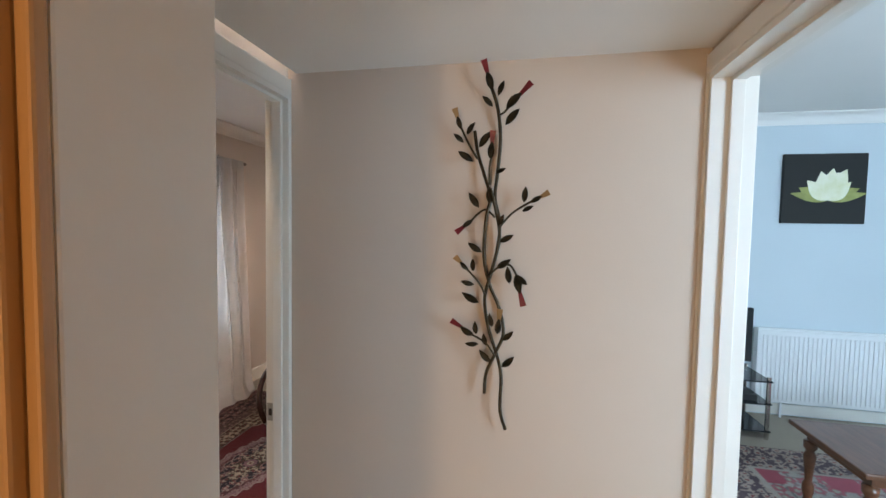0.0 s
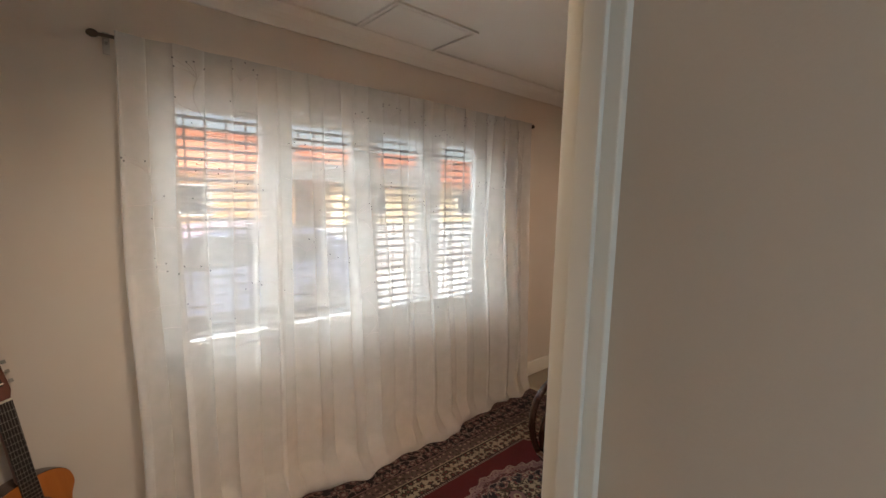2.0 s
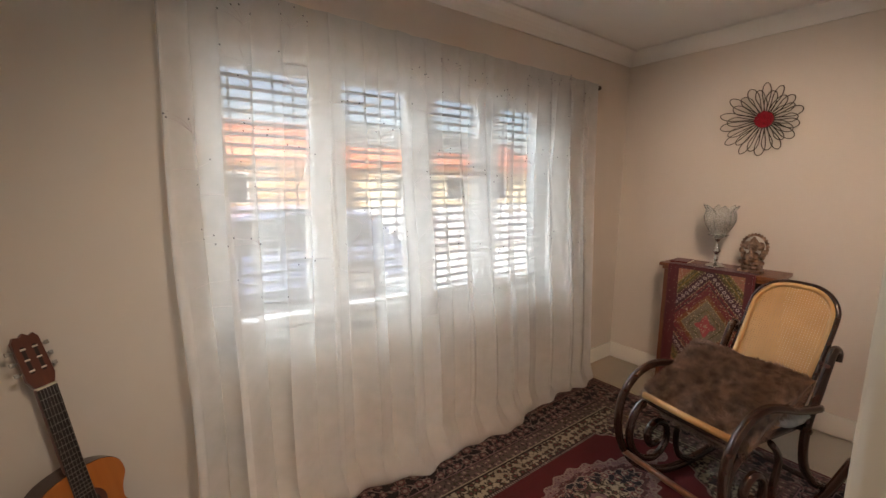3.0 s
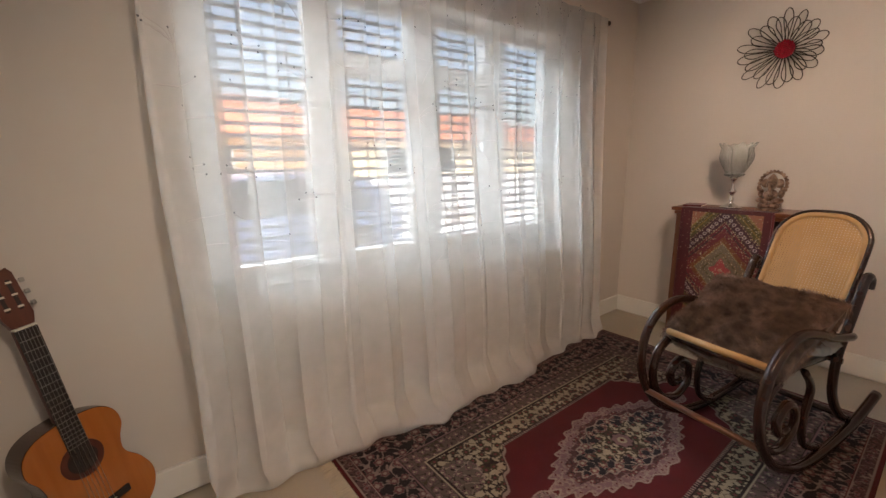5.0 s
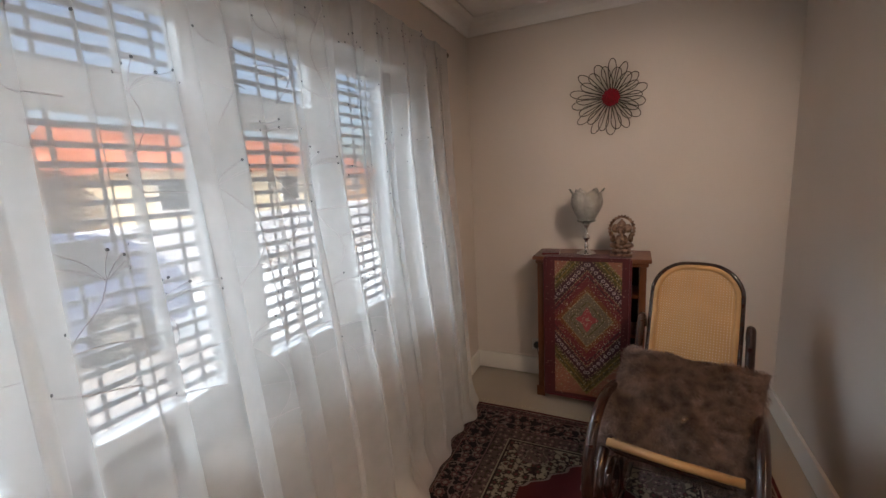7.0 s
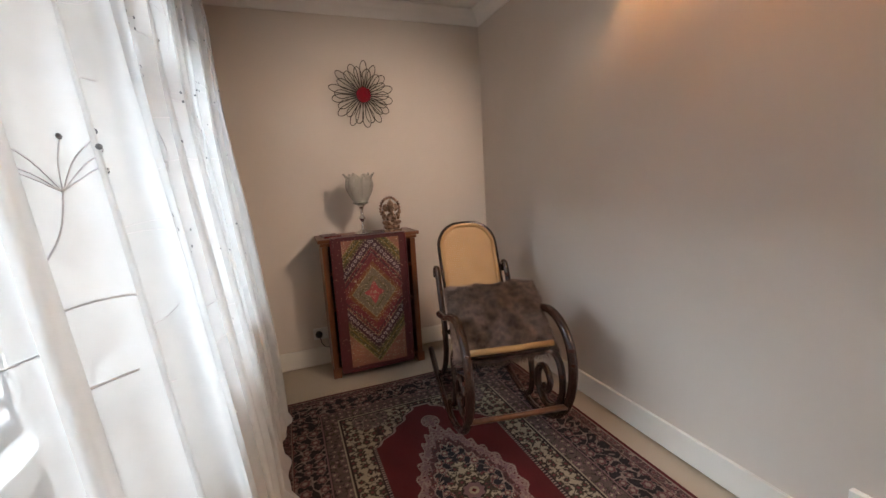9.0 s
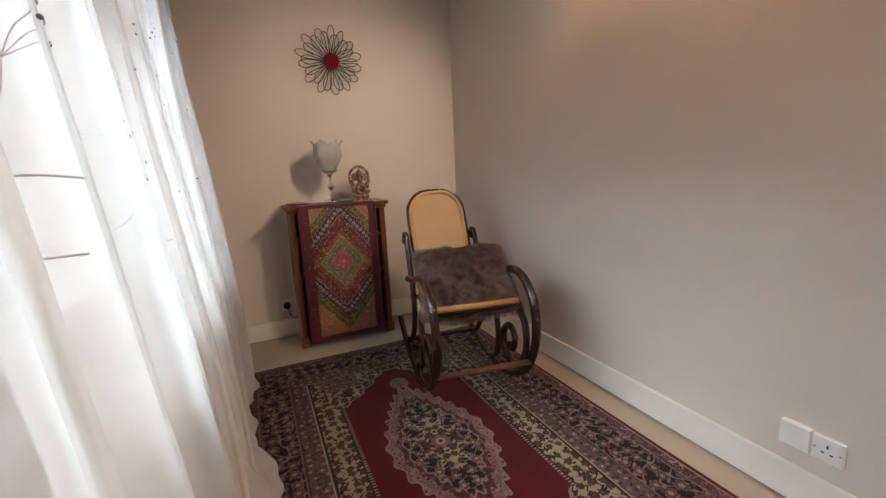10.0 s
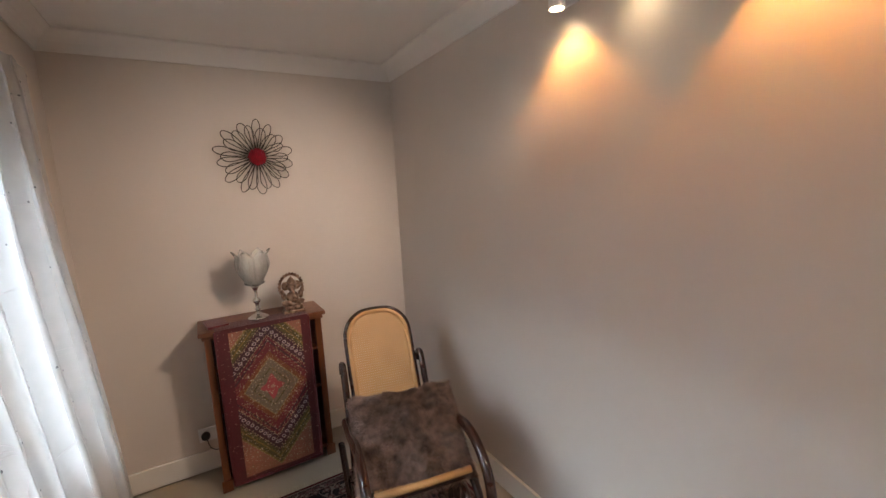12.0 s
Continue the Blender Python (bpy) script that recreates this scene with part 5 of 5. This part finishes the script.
for sx in (-0.016, 0.016):
    part("slot", one_box(sx - 0.005, sx + 0.005, 0.0022, 0.003, 0.05, 0.145, m=head_turn), M_DARK, hd, "dark string slot")
    for z in (0.06, 0.098, 0.136):
        part("string_post", one_box(sx - 0.007, sx + 0.007, 0.0032, 0.006, z - 0.003, z + 0.003, m=head_turn), M_BONE, hd, "pale string post")
        bm = bmesh.new()
        s2 = 1 if sx > 0 else -1
        tube(bm, [head_turn @ Vector(q) for q in ((s2 * 0.030, -0.008, z), (s2 * 0.048, -0.008, z))], 0.003, 6)
        box(bm, s2 * 0.052 - 0.006, s2 * 0.052 + 0.006, -0.012, -0.004, z - 0.007, z + 0.007, bevel=0.002, m=head_turn)
        part("tuner", bm, M_STEEL, hd, "small metal tuning peg")
for k in range(6):
    a = -0.030 + 0.012 * k
    bm = bmesh.new()
    tube(bm, [(a, 0.0145, 0.138), (a * 0.72, 0.0125, 0.802)], 0.0006, 4)
    part("string", bm, M_STEEL, guitar)

# ---- sockets and spotlights ----
def wall_plate(y, z, label, pins):
    p = thing("wall_socket" if pins else "blank_plate", (EX - 0.0005, y, z), 0, label, "wall socket" if pins else "wall plate")
    part("plate", one_box(-0.014 if pins else -0.024, 0.0, -0.041, 0.041, -0.041, 0.041, bevel=0.004), M_PLASTIC, p)
    if pins:
        for a, b, w, h in ((0, 0.012, 0.0028, 0.006), (-0.011, -0.010, 0.0045, 0.0025), (0.011, -0.010, 0.0045, 0.0025)):
            part("pin_hole", one_box(-0.0146, -0.0141, a - w, a + w, b - h, b + h), M_BLACK, p, "black pin hole")
        for a in (-0.032, 0.032):
            bm = bmesh.new()
            lathe(bm, [(0.0035, 0), (0.0035, 0.0008)], 10, m=pose(-0.0141, a, 0, 0, -90, 0))
            part("screw", bm, M_STEEL, p)
    return p


wall_plate(2.008, 0.252, "white blank wall plate above the skirting", False)
wall_plate(1.924, 0.247, "white single power socket above the skirting", True)

sock = thing("wall_socket", (-1.93, NY - 0.0005, 0.245), 0, "white power socket with a black plug", "wall socket")
part("plate", one_box(-0.043, 0.075, -0.010, 0.0, -0.043, 0.043, bevel=0.003), M_PLASTIC, sock)
bm = bmesh.new()
lathe(bm, [(0.023, 0), (0.025, 0.008), (0.023, 0.030), (0.016, 0.036)], 18, m=pose(-0.005, -0.0102, 0, 90, 0, 0))
part("plug", bm, M_BLACK, sock, "round black plug", smooth=True)
bm = bmesh.new()
tube(bm, smooth_line([(0.0, -0.04, -0.02), (0.012, -0.042, -0.07), (0.04, -0.035, -0.10), (0.08, -0.03, -0.105), (0.14, -0.025, -0.115)], 6), 0.003, 6)
part("flex", bm, M_BLACK, sock, "thin black flex", smooth=True)

# The first fitting only houses the added fill and stays unseen.
for y in SPOTS:
    sp = thing("wall_spotlight", (EX - 0.0005, y, 2.36), 0, "small white wall spotlight with a lit warm bulb", "spotlight", "spotlights on the inner wall")
    part("rose", one_box(-0.012, 0.0, -0.035, 0.035, -0.03, 0.03, bevel=0.005), M_PLASTIC, sp)
    bm = bmesh.new()
    tube(bm, [(-0.012, 0, 0), (-0.08, 0, 0.005)], 0.006, 8)
    part("arm", bm, M_PLASTIC, sp)
    bm = bmesh.new()
    for a, b, c, d in ((0.024, 0.0, 0.027, 0.0),):
        rings = [[bm.verts.new((-0.08 + r * math.cos(2 * math.pi * k / 20), r * math.sin(2 * math.pi * k / 20), z)) for k in range(20)] for r, z in ((0.030, -0.055), (0.030, 0.0), (0.016, 0.02), (0.013, 0.02), (0.027, -0.004), (0.027, -0.055))]
        for i in range(6):
            for k in range(20):
                bm.faces.new((rings[i][k], rings[i][(k + 1) % 20], rings[(i + 1) % 6][(k + 1) % 20], rings[(i + 1) % 6][k]))
    hdp = part("head", bm, M_PLASTIC, sp, smooth=False)
    bm = bmesh.new()
    lathe(bm, [(0.020, 0.0), (0.020, 0.003)], 16, (-0.08, 0, -0.028))
    part("bulb", bm, M_BULB, hdp, "lit warm bulb")

# ---- lounge seen through the lobby ----
canvas = thing("canvas_picture", (2.85, LR_N - 0.001, 2.03), 0, "square black canvas with a cream water lily", "picture")
part("canvas", one_box(-0.31, 0.31, -0.035, 0.0, -0.30, 0.30, bevel=0.004), M_CANVAS, canvas)


def petal(cx, cz, ang, ln, wd, mat, d):
    bm = bmesh.new()
    pts = []
    for j in range(13):
        t = j / 12
        pts.append((ln * t, wd * math.sin(math.pi * t ** 0.8)))
    pts = pts + [(a, -b) for a, b in pts[-2:0:-1]]
    ca, sa = math.cos(radians(ang)), math.sin(radians(ang))
    slab(bm, [(cx + a * ca - b * sa, cz + a * sa + b * ca) for a, b in pts], -0.036 - d, -0.0352 - d + 0.0004, lambda a, b, q: (a, q, b))
    part("petal", bm, mat, canvas, "painted lily petal")


for k, (ang, ln, wd, mt) in enumerate(((168, 0.235, 0.030, M_LOTUS2), (12, 0.235, 0.030, M_LOTUS2), (154, 0.20, 0.045, M_LOTUS2), (24, 0.20, 0.042, M_LOTUS2), (64, 0.235, 0.060, M_LOTUS), (84, 0.22, 0.058, M_LOTUS),
                                        (104, 0.205, 0.058, M_LOTUS), (74, 0.20, 0.055, M_LOTUS), (134, 0.19, 0.050, M_LOTUS), (44, 0.18, 0.048, M_LOTUS))):
    petal(0.03, -0.10, ang, ln * 1.25, wd * 1.3, mt, 0.0006 * k)

rad = thing("radiator", (2.40, LR_N - 0.03, 0.14), 0, "white ribbed panel radiator under the picture", "radiator")
part("panel", one_box(0.0, 1.5, -0.05, -0.03, 0.0, 0.64, bevel=0.006), M_RAD, rad)
part("grille", one_box(0.0, 1.5, -0.028, 0.02, 0.60, 0.655, bevel=0.004), M_RAD, rad)
part("end_cap", one_box(-0.012, -0.0005, -0.052, 0.022, 0.0, 0.65, bevel=0.004), M_RAD, rad)
for k in range(42):
    x = 0.03 + k * 0.0345
    part("rib", one_box(x, x + 0.020, -0.058, -0.0505, 0.03, 0.60, bevel=0.003), M_RAD, rad)
for x in (0.2, 1.3):
    part("foot_pipe", one_box(x, x + 0.015, -0.03, -0.015, -0.14, -0.001), M_RAD, rad)

table = thing("coffee_table", (2.60, 3.02, 0.0), 0, "dark oak coffee table with turned legs on the rug", "table")
part("tabletop", one_box(-0.62, 0.62, -0.30, 0.30, 0.455, 0.485, bevel=0.008), M_TABLE, table)
part("apron", one_box(-0.55, 0.55, -0.24, 0.24, 0.39, 0.454, bevel=0.003), M_TABLE, table)
for sx in (-0.54, 0.54):
    for sy in (-0.22, 0.22):
        bm = bmesh.new()
        lathe(bm, [(0.020, 0), (0.026, 0.02), (0.020, 0.04), (0.030, 0.08), (0.030, 0.12), (0.018, 0.15), (0.024, 0.22), (0.032, 0.30), (0.020, 0.33), (0.034, 0.35), (0.034, 0.389)], 14, (sx, sy, 0))
        part("leg", bm, M_TABLE, table, "turned leg", smooth=True)
lr_rug = thing("rug", (2.75, 2.95, 0.0), 0, "pink and grey patterned wool rug under the coffee table", "rug")


def lounge_rug(u, v):
    x, y = (u - 0.5) * 2.3, (v - 0.5) * 1.9
    c = np.zeros(x.shape + (3,))
    d = np.minimum(1.15 - np.abs(x), 0.95 - np.abs(y))
    full = np.ones(x.shape, bool)
    blossoms(c, full, np.abs(x), np.abs(y), 0.12, 13.0, (0.40, 0.37, 0.33), (0.40, 0.12, 0.14), CREAM, (0.28, 0.2, 0.2), (0.20, 0.18, 0.17))
    blossoms(c, d < 0.30, np.abs(x), np.abs(y), 0.08, 14.0, (0.10, 0.07, 0.08), (0.36, 0.30, 0.26), ROSE, PALE, PALE)
    put(c, (d > 0.30) & (d < 0.33), (0.4, 0.35, 0.3))
    put(c, (d > 0.33) & (d < 0.5) & (np.sin(x * 14) * np.sin(y * 14) > 0.1), (0.42, 0.10, 0.13))
    return np.minimum(c * 2.0, 0.8)


ob = motif_sheet("weave", 190, 160, lambda u, v: np.stack([(u - 0.5) * 2.3, (v - 0.5) * 1.9, np.full(u.shape, 0.012)], 1), lounge_rug, M_RUG, 0.01)
ob.parent = lr_rug

stand = thing("tv_stand", (2.08, 4.25, 0.0), 0, "small black glass television stand with chrome legs", "tv stand")
for z in (0.06, 0.28, 0.46):
    part("shelf", one_box(-0.35, 0.20, -0.2, 0.2, z, z + 0.012, bevel=0.002), M_SHELFGLASS, stand, "smoked glass shelf")
for x in (-0.33, 0.18):
    for y in (-0.18, 0.18):
        bm = bmesh.new()
        lathe(bm, [(0.016, 0), (0.016, 0.50)], 12, (x, y, 0))
        part("leg", bm, M_CHROME, stand, "chrome leg")
part("player", one_box(-0.25, 0.12, -0.15, 0.14, 0.2925, 0.34, bevel=0.004), M_BLACK, stand, "black player box")
tv = thing("television", (1.93, 4.25, 0.472), 0, "flat black television on the glass stand", "television")
part("foot", one_box(-0.15, 0.15, -0.1, 0.1, 0.0, 0.012, bevel=0.004), M_BLACK, tv)
part("neck", one_box(-0.03, 0.03, -0.02, 0.02, 0.0125, 0.10), M_BLACK, tv)
part("screen", one_box(-0.42, 0.27, -0.03, 0.015, 0.10, 0.55, bevel=0.006), M_SHELFGLASS, tv, "dark screen")
structure("window_2", one_box(2.18, 3.82, -0.19, -0.155, 0.73, 2.27), M_UPVC, "white framed lounge window", "window")
